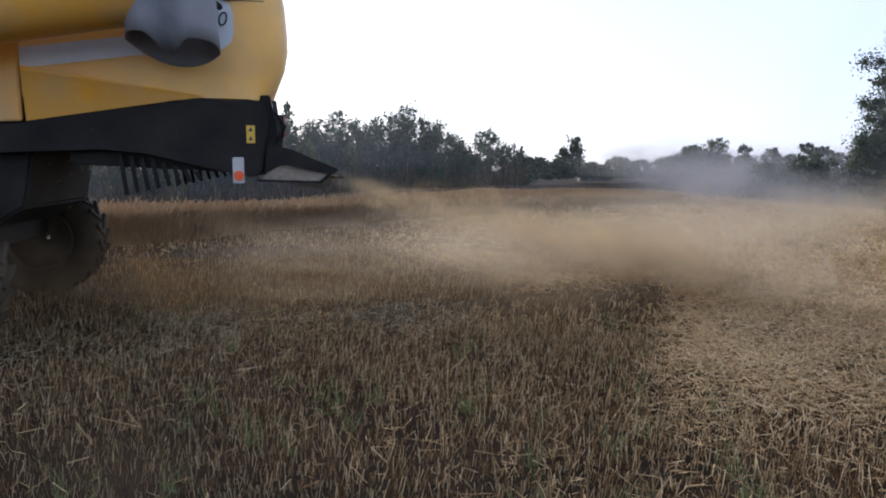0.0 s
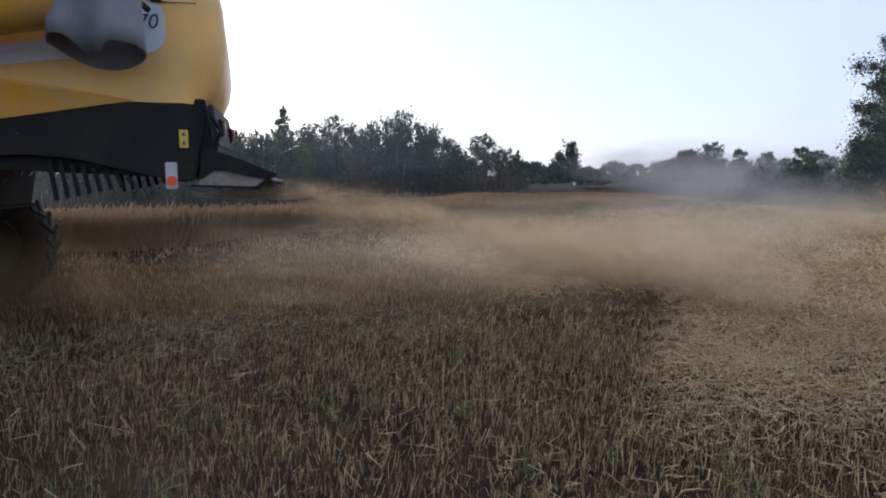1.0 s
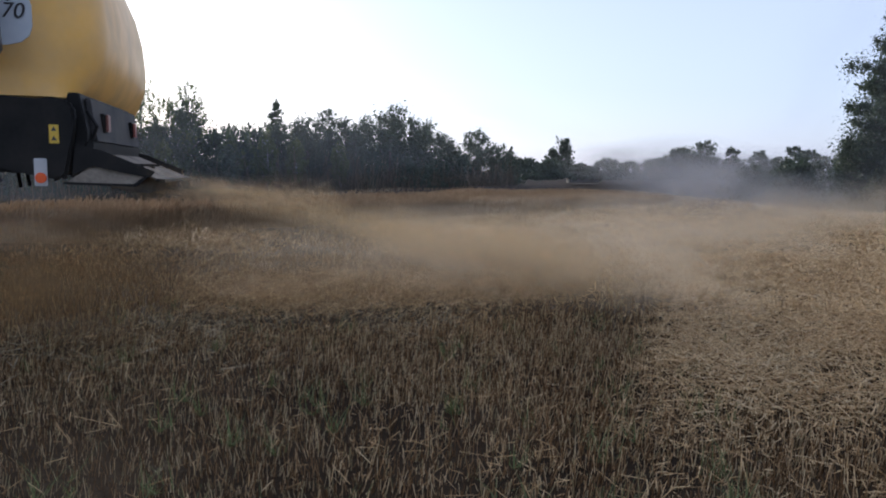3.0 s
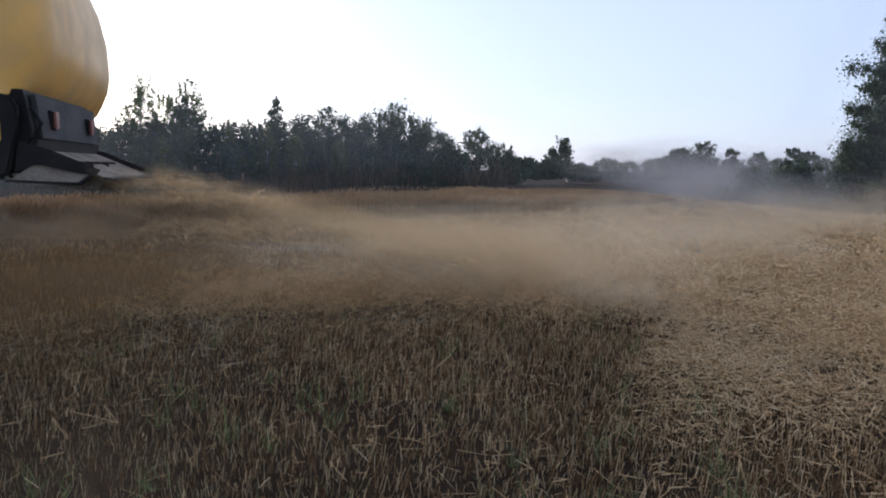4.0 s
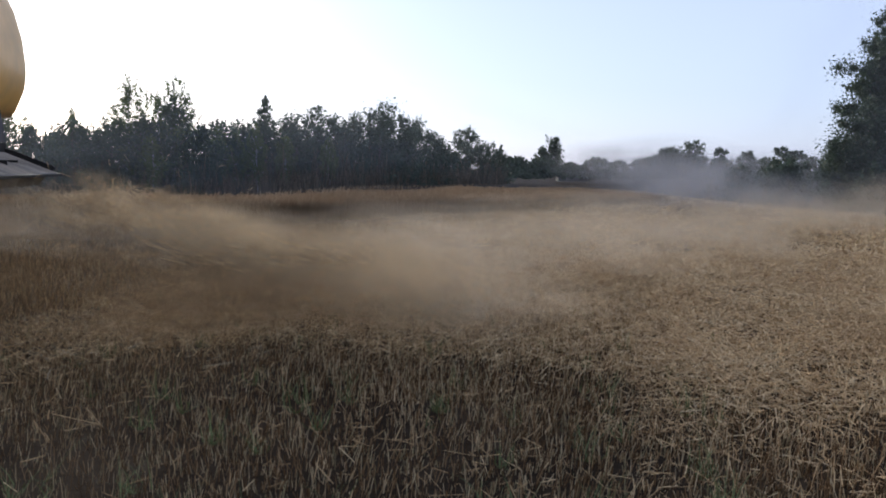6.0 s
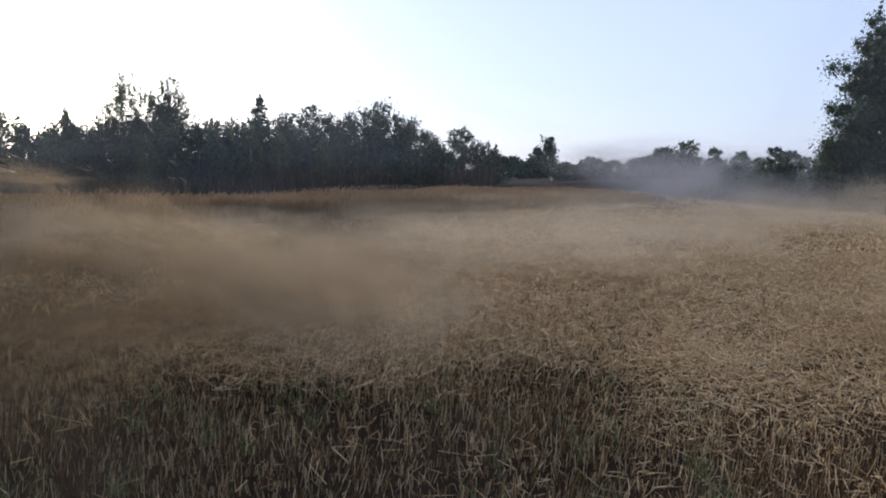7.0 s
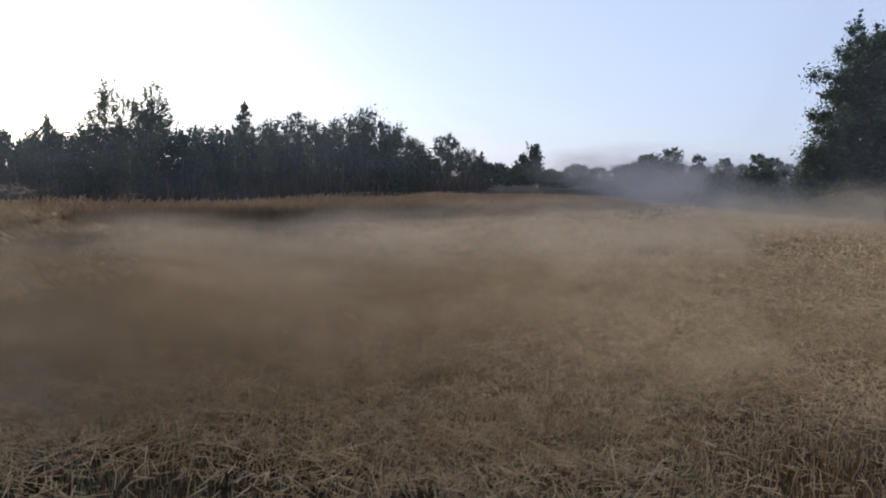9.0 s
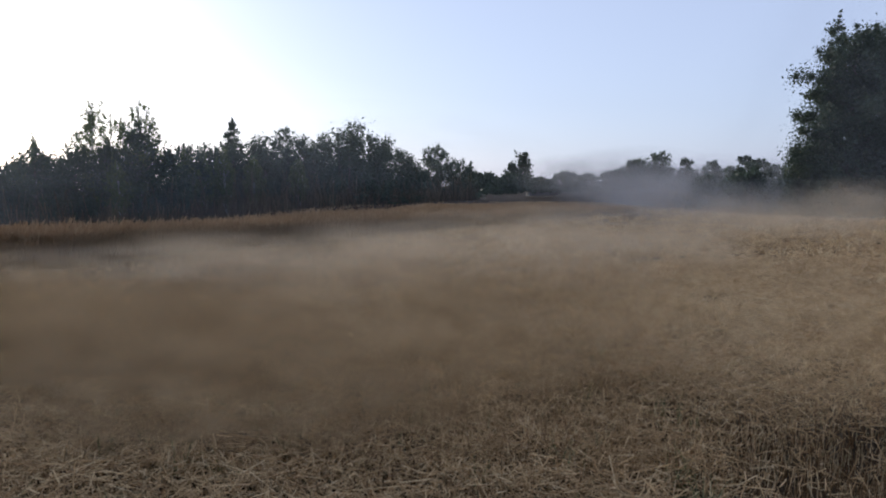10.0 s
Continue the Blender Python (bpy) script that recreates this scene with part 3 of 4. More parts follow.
def build_trees():
    wood = "young wood along the field edge"
    birch = "slender young birch with an open light-green crown"
    # open birches and the bushes under them
    for i, (x, y, h, w) in enumerate([(-14.35, 34.6, 5.0, 2.2), (-12.4, 35.0, 4.95, 2.3), (-17.2, 35.0, 3.4, 1.4), (-13.5, 36.0, 4.2, 1.8), (-10.9, 37.2, 2.9, 1.1), (-10.2, 37.8, 2.7, 1.0), (-9.3, 38.6, 3.0, 1.2), (-8.0, 39.8, 2.7, 1.1), (-12.9, 33.6, 2.4, 0.9), (-5.8, 41.5, 2.6, 1.0)]):
        plant_tree("birch_tree", birch, wood, h, w, 21 + i, "birch", 10000, 0.042, BIRCH_LEAF, BIRCH_BARK, x, y)
    bush = "dense dark-green leafy bush at the edge of the wood"
    for i, (x, y, h, w) in enumerate([(-16.6, 33.6, 2.9, 3.0), (-15.0, 34.0, 3.1, 2.6), (-13.6, 34.3, 3.2, 2.4), (-12.1, 34.6, 3.9, 2.3), (-11.1, 35.4, 2.9, 1.8), (-18.4, 33.8, 2.6, 2.6), (-20.4, 33.4, 2.5, 2.8), (-10.6, 37.5, 2.6, 2.2), (-22.4, 33.6, 2.3, 2.6), (-16.9, 36.4, 2.6, 2.6), (-15.5, 36.6, 2.7, 2.6), (-14.2, 36.8, 2.9, 2.6), (-12.8, 37.2, 3.0, 2.6), (-18.6, 36.4, 2.4, 2.6)]):
        plant_tree("leafy_bush", bush, wood, h, w, 30 + i, "bush", 15000, 0.045, LEAF, BARK, x, y)
    tree = "dense dark-green broadleaf tree in a close wood"
    row = [(-11.4, 39, 3.3, 2.2), (-10.4, 40, 3.4, 2.4), (-9.3, 41, 3.5, 2.4), (-8.3, 43, 4.0, 2.4), (-7.1, 44, 4.3, 2.4), (-6.0, 45, 4.1, 2.4), (-4.9, 46, 4.2, 2.4), (-3.9, 47, 4.5, 2.4), (-3.0, 48, 5.0, 2.0),
           (-2.1, 48, 4.4, 2.6), (-1.0, 49, 4.1, 2.4), (0.0, 50, 3.5, 2.4), (0.9, 51, 2.7, 2.2), (-8.9, 44, 3.4, 2.6), (-6.6, 43, 3.2, 2.6), (-5.2, 44, 3.2, 2.6), (-3.2, 45.5, 3.3, 2.8), (-1.5, 47, 3.1, 2.6), (-10.4, 42, 3.0, 2.6), (-7.7, 41.5, 2.8, 2.4)]
    for i, (x, y, h, w) in enumerate(row):
        plant_tree("broadleaf_tree", tree, wood, h, w, 50 + i, "bush", 11000, 0.052, LEAF, BARK, x, y)
    plant_tree("spruce_tree", "pointed dark spruce among broadleaf trees", wood, 4.6, 3.5, 71, "spruce", 12000, 0.05, NEEDLE, BARK, -9.75, 42.5)
    plant_tree("leafy_bush", "rounded dark bush standing apart at the wood's end", wood, 3.9, 3.4, 72, "bush", 13000, 0.06, LEAF, BARK, 2.9, 56)
    plant_tree("leafy_bush", "rounded dark bush standing apart at the wood's end", wood, 2.9, 3.2, 73, "bush", 9000, 0.06, LEAF, BARK, 4.7, 57)
    plant_tree("leafy_bush", "low dark bush at the wood's end", wood, 2.2, 3.0, 78, "bush", 5000, 0.07, LEAF, BARK, 1.5, 55)
    plant_tree("spruce_tree", "small pointed spruce behind the field", wood, 3.4, 1.9, 74, "spruce", 2600, 0.09, NEEDLE, BARK, 7.9, 80)
    # pines and a tree further left
    pine = "tall pine with layered flat crown clumps"
    plant_tree("pine_tree", pine, wood, 3.2, 2.2, 75, "pine", 7000, 0.055, NEEDLE, BARK, -25.8, 50)
    plant_tree("pine_tree", pine, wood, 3.45, 2.2, 76, "pine", 7000, 0.055, NEEDLE, BARK, -24.2, 50)
    plant_tree("broadleaf_tree", "round-crowned broadleaf tree against the low sun", wood, 3.9, 3.6, 77, "broad", 14000, 0.06, BIRCH_LEAF, BARK, -26.6, 46)
    for i, (x, y, h, w) in enumerate([(-23.6, 46, 2.4, 2.4), (-22.0, 43, 2.6, 2.6), (-28.5, 44, 2.8, 3.2), (-31.5, 44, 3.6, 3.6)]):
        plant_tree("leafy_bush", bush, wood, h, w, 80 + i, "bush", 6000, 0.07, LEAF, BARK, x, y)
    # far side of the field
    far = "trees beyond the field"
    for i, (x, y, h, w, st) in enumerate([(9.5, 92, 2.7, 4.5, "bush"), (13.5, 108, 2.9, 5, "bush"), (17.0, 112, 2.6, 5, "bush"), (22.6, 130, 6.4, 3.0, "broad"), (20.6, 131, 4.8, 3.0, "broad"), (23.6, 122, 2.3, 4.5, "bush"), (27.6, 123, 2.5, 5, "bush"), (30, 128, 3.3, 5, "bush"), (19.5, 126, 3.0, 4, "bush"),
                                        (35, 132, 2.9, 6, "bush"), (40, 134, 3.4, 6, "bush"), (45.6, 138, 5.2, 4.6, "broad"), (51, 138, 6.6, 6.0, "broad"), (48, 141, 5.6, 5, "broad"), (62.5, 140, 5.0, 5.0, "broad"), (54.5, 142, 3.8, 5, "bush"), (59, 142, 3.6, 6, "bush"), (67, 140, 4.0, 6, "bush"), (72, 132, 4.0, 6, "bush"), (76, 130, 4.4, 6, "bush"), (44, 140, 3.6, 6, "bush"), (50, 137, 4.0, 6, "bush")]):
        plant_tree("broadleaf_tree", "distant broadleaf tree in the dust haze", far, h, w, 100 + i, st, 5500, 0.16, LEAF, BARK, x, y)
    for i, (x, y, h, w) in enumerate([(57.0, 140, 6.0, 4.0), (65.2, 130, 6.0, 5.0), (67.6, 131, 5.6, 4.4), (70.5, 133, 4.8, 4.0)]):
        plant_tree("pine_tree", "distant pine with a flat layered crown", far, h, w, 120 + i, "pine", 4200, 0.16, NEEDLE, BARK, x, y)
    # the tall tree close by and the hedge at its foot
    plant_tree("broadleaf_tree", "tall dense broadleaf tree beside the field", "trees beside the field", 7.2, 4.5, 140, "tall", 240000, 0.045, LEAF, BARK, 19.85, 30.5)
    plant_tree("broadleaf_tree", "tall dense broadleaf tree beside the field", "trees beside the field", 7.3, 5.0, 141, "tall", 60000, 0.06, LEAF, BARK, 23.0, 31.5)
    for i, (x, y, h, w) in enumerate([(18.4, 31.5, 2.6, 2.2), (19.4, 30.0, 3.6, 2.6), (21.6, 29.5, 4.4, 3.0), (17.2, 34, 1.7, 2.2), (23.5, 30, 5.0, 3.6), (21.8, 44, 2.3, 3.6), (25, 42, 3.0, 4.0), (18.5, 42, 1.6, 3.0)]):
        plant_tree("leafy_bush", "dark bush at the foot of a tall tree", "trees beside the field", h, w, 150 + i, "bush", 7500, 0.06, LEAF, BARK, x, y)


def build_house():
    """A low farmhouse far beyond the field, half hidden by trees."""
    h = thing("farmhouse", "distant farmhouse with pale walls and a dull red-brown roof", "house")
    h.location = (25.8, 129, -0.5)
    k = 0.72 / K
    part("wall", block(-3.6 * k, 3.6 * k, -2.6 * k, 2.6 * k, -0.3, 2.1 * k, 0.03), WALLPAINT, h)
    part("roof", slab([(-4.0 * k, 2.0 * k), (4.0 * k, 2.0 * k), (2.4 * k, 3.7 * k), (-2.4 * k, 3.7 * k)], -3.1 * k, 3.1 * k, 0.05), ROOF, h)
    part("chimney", block(0.4 * k, 0.9 * k, -0.3 * k, 0.3 * k, 3.6 * k, 4.2 * k, 0.02), ROOF, h)
    for x in (-2.2, 0.0, 2.2):
        w = part("window", block((x - 0.5) * k, (x + 0.5) * k, -2.64 * k, -2.58 * k, 0.8 * k, 1.7 * k, 0.02), INK, h)
        part("sill", block((x - 0.6) * k, (x + 0.6) * k, -2.70 * k, -2.605 * k, 0.72 * k, 0.79 * k, 0.01), WALLPAINT, w)


# ---- the combine harvester (its space: x to the rear, y across to its far side, origin under the side reflector) ----
def rounded_plan(x0, x1, y0, y1, r, n=7):
    """Outline of a box whose two rear corners are round."""
    pts = [(x0, y0), ((x0 + x1) / 2, y0)]
    pts += [(x1 - r + r * math.sin(a), y0 + r - r * math.cos(a)) for a in (math.pi / 2 * k / n for k in range(n + 1))]
    pts += [(x1 - r + r * math.cos(a), y1 - r + r * math.sin(a)) for a in (math.pi / 2 * k / n for k in range(n + 1))]
    return pts + [((x0 + x1) / 2, y1), (x0, y1)]


def wheel_parts(parent, radius, width, side):
    """A steered wheel: lugged tyre and dished rim, axle along y."""
    wheel = new("wheel")
    wheel.parent = parent
    r, w = radius, width / 2
    bm = lathe_y([(r * 0.55, -w * 0.8), (r * 0.62, -w), (r * 0.85, -w), (r * 0.95, -w * 0.8), (r * 0.97, 0), (r * 0.95, w * 0.8), (r * 0.85, w), (r * 0.62, w), (r * 0.55, w * 0.8), (r * 0.55, -w * 0.8)])
    smoothed(part("tyre", bm, RUBBER, wheel), 50)
    for k in range(22):
        a = 2 * math.pi * k / 22
        for sgn in (-1, 1):
            lug = bmesh.new()
            bmesh.ops.create_cube(lug, size=1)
            bmesh.ops.scale(lug, vec=(r * 0.06, w * 1.05, r * 0.055), verts=lug.verts)
            bmesh.ops.rotate(lug, cent=(0, 0, 0), matrix=Matrix.Rotation(radians(32 * sgn), 3, "Z"), verts=lug.verts)
            bmesh.ops.translate(lug, vec=(0, sgn * w * 0.48, r * 0.975), verts=lug.verts)
            bmesh.ops.rotate(lug, cent=(0, 0, 0), matrix=Matrix.Rotation(a + (0.14 if sgn > 0 else 0), 3, "Y"), verts=lug.verts)
            part("tread_lug", lug, RUBBER, wheel)
    d = -w * 0.35 * side
    rim = part("rim", lathe_y([(r * 0.56, -w * 0.75), (r * 0.5, -w * 0.7), (r * 0.48, d), (r * 0.22, d * 1.4), (r * 0.2, d * 2.2), (0.02, d * 2.2), (0.02, d * 1.1), (r * 0.47, d * 0.8), (r * 0.5, w * 0.7), (r * 0.56, w * 0.75)]), RIM, wheel)
    smoothed(rim)
    for k in range(6):
        a = 2 * math.pi * k / 6
        part("wheel_bolt", pipe([(r * 0.13 * math.cos(a), d * 2.0, r * 0.13 * math.sin(a)), (r * 0.13 * math.cos(a), d * 2.6, r * 0.13 * math.sin(a))], 0.012, 6), DIRTY, wheel)
    return wheel


def build_combine():
    c = thing("combine_harvester", "yellow and black combine harvester blowing chopped straw from its rear", "combine harvester")
    W = 1.5
    levels = [(1.335, 0.09, 0.10), (1.345, 0.15, 0.17), (1.375, 0.19, 0.24), (1.44, 0.235, 0.30), (1.54, 0.283, 0.33), (1.66, 0.305, 0.34), (1.76, 0.303, 0.34), (1.92, 0.290, 0.34), (2.12, 0.245, 0.34), (2.30, 0.17, 0.32), (2.43, 0.02, 0.30), (2.48, -0.1, 0.24)]
    HW = 2.4  # the hood overhangs the far side; width and rear skew fit the camera's view
    loops = []
    for z, xr, r in levels:
        inset = 0.10 if z > 2.45 else (0.04 if z > 2.4 else (0.02 if z < 1.34 else 0))
        loops.append([((x - 0.12 * y / HW * min(1, max(0, (x + 0.5) / 0.6))) * K, y * K, z * K) for x, y in rounded_plan(-3.0, xr, inset, HW - inset, r)])
    smoothed(part("hood", rings(loops), HOOD, c, "rounded yellow sheet-metal rear hood"), 50)
    # lower yellow skirt with its crease, in two panels
    for sy in (0, 1):
        y0, y1 = (-0.035, 0.004) if sy == 0 else (HW - 0.004, HW + 0.035)
        out = -1 if sy == 0 else 1
        base = 0.0 if sy == 0 else HW
        crease = bmesh.new()
        tri = [((-1.07, 1.205), 0.004), ((-0.19, 1.350), 0.004), ((-0.17, 1.352), 0.006), ((-1.07, 1.462), 0.055), ((-1.07, 1.482), 0.050), ((-0.17, 1.360), 0.002), ((-1.07, 1.495), 0.0)]
        pts = [crease.verts.new((x * K, (base + out * d) * K, z * K)) for (x, z), d in tri]
        for f in ((0, 1, 2, 3), (3, 2, 5, 4), (4, 5, 6)):
            crease.faces.new([pts[i] for i in f])
        part("skirt_panel", crease, YELLOW, c)
        part("side_panel", slab([(-3.0, 1.12), (-1.085, 1.205), (-1.085, 1.62), (-3.0, 1.62)], y0, y1, 0.008), YELLOW, c)
        lower = [(-3.0, 0.95), (-0.72, 1.06), (-0.48, 1.055), (-0.06, 0.935), (0.09, 0.905), (0.125, 0.93), (0.165, 1.18), (0.175, 1.26), (0.165, 1.30), (0.135, 1.33), (0.09, 1.343), (-0.18, 1.345), (-1.08, 1.20), (-3.0, 1.10)]
        part("lower_side", slab(lower, *((0.0, 0.07) if sy == 0 else (W - 0.07, W)), 0.02), BLACK, c, "black steel lower side of the straw chopper")
    part("bottom_case", block(-3.0, 0.12, 0.035, W - 0.09, 1.07, 1.335, 0.02), BLACK, c)
    part("chopper_case", slab([(-0.9, 0.98), (-0.1, 0.94), (0.12, 0.93), (0.12, 1.06), (-0.9, 1.06)], 0.1, W - 0.1, 0.01), BLACK, c)
    # pale decal stripe with rounded end, and the number on it
    stripe = [(-3.0, 1.30), (-1.07, 1.48), (-0.5, 1.565), (-0.12, 1.60), (-0.06, 1.615), (-0.02, 1.65), (-0.005, 1.70), (-0.005, 1.80), (-0.02, 1.85), (-0.06, 1.88), (-0.16, 1.87), (-0.5, 1.67), (-1.07, 1.585), (-3.0, 1.42)]
    part("decal", slab(stripe, -0.006, 0.001, 0), DECAL, c, "pale grey decal stripe")
    txt = bpy.data.curves.new("number", "FONT")
    txt.body, txt.size, txt.extrude, txt.align_x, txt.shear = "70", 0.11 * K, 0.0015, "RIGHT", 0.2
    tmp = bpy.data.objects.new("number", txt)
    me = bpy.data.meshes.new_from_object(tmp)
    me.transform(Matrix.Translation((-0.04 * K, -0.009 * K, 1.735 * K)) @ Matrix.Rotation(radians(90), 4, "X"))
    me.materials.clear()
    me.materials.append(INK)
    num = new("number", me)
    num.parent = c
    # unloading auger laid back along the side, with its rubber sleeve
    smoothed(part("auger_tube", pipe([(-3.2 * K, -0.32 * K, 1.36 * K), (-0.43 * K, -0.32 * K, 1.853 * K)], 0.185 * K, 28), YELLOW, c, "yellow unloading auger tube"))
    n = 48
    lp = []
    for f in (0, 0.25, 0.5, 0.7, 0.85, 1.0):
        ring = []
        for k in range(n):
            a = 2 * math.pi * k / n
            x = -0.275 + (0.195 + 0.03 * f) * math.cos(a)
            y = -0.33 + (0.20 - 0.01 * f) * math.sin(a)
            near = max(0.0, -math.sin(a))
            fold = math.exp(-((x + 0.285) / 0.055) ** 2) * f ** 2.5 * (1 if math.sin(a) < 0 else 0)
            y += 0.17 * fold  # the near wall is folded inwards
            z = 2.12 - 0.63 * f + f * (0.10 * near + 0.075 * math.cos(a) ** 2 - 0.022 * math.cos(a)) - 0.08 * fold
            ring.append((x * K, y * K, z * K))
        lp.append(ring)
    sleeve = smoothed(part("spout_sleeve", rings(lp, cap=False), BOOT, c, "limp grey rubber sleeve on the auger's end"), 60)
    so = sleeve.modifiers.new("wall", "SOLIDIFY")
    so.thickness, so.offset = 0.012, -1
    part("sleeve_clamp", pipe([(-0.15 * K, -0.33 * K, 1.86 * K), (-0.06 * K, -0.16 * K, 1.80 * K)], 0.02, 8), BLACK, c)
    # chopper guide slats under the body
    for y, count, x0, drop in ((0.055, 8, -0.645, 0.0), (1.3, 8, -0.55, 0.02)):
        for k in range(count):
            x = x0 + 0.056 * k
            top, low = 1.04 - 0.014 * k, 0.815 + 0.012 * k + drop
            part("guide_slat", slab([(x, top), (x + 0.024, top), (x + 0.052, low), (x + 0.030, low - 0.008)], y, y + 0.015, 0.002), BLACK, c)
    # spreader: dusty top plate, side wings, guide fins
    part("spreader_plate", slab([(0.22, 1.045), (0.56, 0.905), (0.565, 0.915), (0.225, 1.06)], 0.10, W - 0.08, 0.003), DIRTY, c, "dusty straw spreader plate")
    part("spreader_lip", slab([(0.55, 0.900), (0.60, 0.895), (0.60, 0.912), (0.55, 0.918)], 0.10, W - 0.08, 0.004), BLACK, c)
    for sy in (0.03, W - 0.09):
        part("spreader_wing", slab([(0.16, 1.10), (0.30, 1.065), (0.56, 0.955), (0.535, 0.925), (0.46, 0.935), (0.24, 0.985), (0.14, 0.93)], sy, sy + 0.012, 0.003), BLACK, c)
        part("wing_tray", slab([(0.09, 0.885), (0.46, 0.872), (0.525, 0.925), (0.505, 0.93), (0.45, 0.885), (0.10, 0.897)], sy - 0.008, sy + 0.03, 0.003), BLACK, c)
        part("dusty_infill", slab([(0.11, 0.895), (0.45, 0.884), (0.50, 0.928), (0.30, 0.975), (0.22, 0.975)], sy + 0.014, sy + 0.022, 0.001), DIRTY, c, "dust-covered tan inner wing")
    for k in range(7):
        y = 0.2 + 0.17 * k
        part("guide_fin", slab([(0.24, 1.03), (0.54, 0.905), (0.50, 0.83), (0.30, 0.86)], y, y + 0.008, 0.002), DIRTY, c)
    for k in range(5):
        y = 0.2 + 0.2 * k
        part("adjuster_bar", block(0.30 + 0.02 * (k % 2), 0.44, y, y + 0.014, 0.985 - 0.02 * (k % 2), 1.0, 0.002), BLACK, c)
    # rear light panel
    part("light_panel", slab([(0.217, 1.12), (0.245, 1.12), (0.215, 1.355), (0.187, 1.355)], 0.17, W - 0.06, 0.004), GREY, c, "grey rear light panel")
    part("rear_apron", slab([(0.166, 1.02), (0.235, 1.02), (0.245, 1.115), (0.215, 1.115)], 0.08, W - 0.06, 0.004), BLACK, c)
    part("rear_case", slab([(0.0, 0.95), (0.16, 1.0), (0.212, 1.12), (0.215, 1.17), (0.18, 1.375), (0.0, 1.375)], 0.08, W - 0.07, 0.006), BLACK, c)
    for y in (0.34, W - 0.35):
        lamp = part("tail_lamp", block(0.205, 0.252, y, y + 0.085, 1.175, 1.285, 0.01), BLACK, c)
        part("lens", block(0.253, 0.266, y + 0.006, y + 0.079, 1.18, 1.28, 0.006), RED, lamp, "red tail lamp glass")
    part("hose", pipe([(0.21 * K, 0.12 * K, 1.28 * K), (0.26 * K, 0.10 * K, 1.2 * K), (0.22 * K, 0.11 * K, 1.1 * K)], 0.012, 8), BLACK, c)
    part("panel_seam", block(-0.04, 0.16, -0.003, 0.002, 1.875, 1.880, 0), INK, c)
    part("latch", block(-0.07, -0.015, -0.02, 0.0, 1.872, 1.905, 0.004), BLACK, c)
    # side reflector and warning sticker
    plate = part("marker_plate", block(-0.031, 0.031, -0.012, -0.001, 0.875, 1.02, 0.004), WHITE, c, "white reflective marker plate")
    part("reflector", pipe([(0.002 * K, -0.0135 * K, 0.918 * K), (0.002 * K, -0.022 * K, 0.918 * K)], 0.028 * K, 24), ORANGE, plate, "round orange reflector")
    sticker = part("warning_sticker", block(0.048, 0.094, -0.004, -0.0005, 1.10, 1.198, 0), SIGN, c, "yellow warning sticker")
    for z, h in ((1.165, 0.026), (1.115, 0.026)):
        part("pictogram", slab([(0.058, z), (0.084, z), (0.071, z + h)], -0.0056, -0.0041, 0), INK, sticker)
    # axle and steered wheels
    part("axle_beam", block(-1.68, -1.52, -0.2, W + 0.25, 0.46, 0.60, 0.02), BLACK, c)
    part("axle_support", block(-1.72, -1.48, 0.3, W - 0.3, 0.58, 1.08, 0.03), BLACK, c)
    # black block added as the dark mass of the shaded underside
    part("underside_fill", slab([(-3.0, 0.5), (-1.35, 0.62), (-1.14, 0.74), (-1.08, 1.08), (-3.0, 1.1)], 0.12, W - 0.12, 0.02), BLACK, c)
    R = 0.44 * K
    for x, y, side in ((-1.53, -0.38, 1), (-1.6, W + 0.42, -1)):
        w = wheel_parts(c, R, 0.34 * K, side)
        w.location = (x * K, y * K, R - 0.03)
        WHEELS.append(w)
    return c


WHEELS = []


def travel(t):
    """Metres that the machine has gone by t."""
    return K * (0.338 * t - 0.0095 * t * t if t < 5.5 else 0.338 * 5.5 - 0.0095 * 5.5 ** 2 + 0.2335 * (t - 5.5))


REAR = Vector((math.cos(radians(HEADING)), math.sin(radians(HEADING)), 0))
SIDE = Vector((-REAR.y, REAR.x, 0))
START = Vector((-1.202 * K, 3.998 * K, 0))


def machine_point(t, x, y, z):
    """A place on the machine (its own plan units) in the world at t."""
    return START - REAR * travel(t) + REAR * x * K + SIDE * y * K + Vector((0, 0, z * K))


# ---- dust and painted haze: rounded veils that drift ----
def veil_mesh(name, material):
    bm = bmesh.new()
    bmesh.ops.create_icosphere(bm, subdivisions=4, radius=1.0)
    me = bpy.data.meshes.new(name)
    bm.to_mesh(me)
    bm.free()
    me.materials.append(material)
    me.polygons.foreach_set("use_smooth", [True] * len(me.polygons))
    return me


DRIFT = []  # (object, path function)


def puff(mesh, label, size, path, roll=0.0):
    ob = tagged(new("dust_cloud", mesh), label, "dust cloud", "airborne dust", "stuff")
    ob.scale = size
    DRIFT.append((ob, path, roll))
    return ob


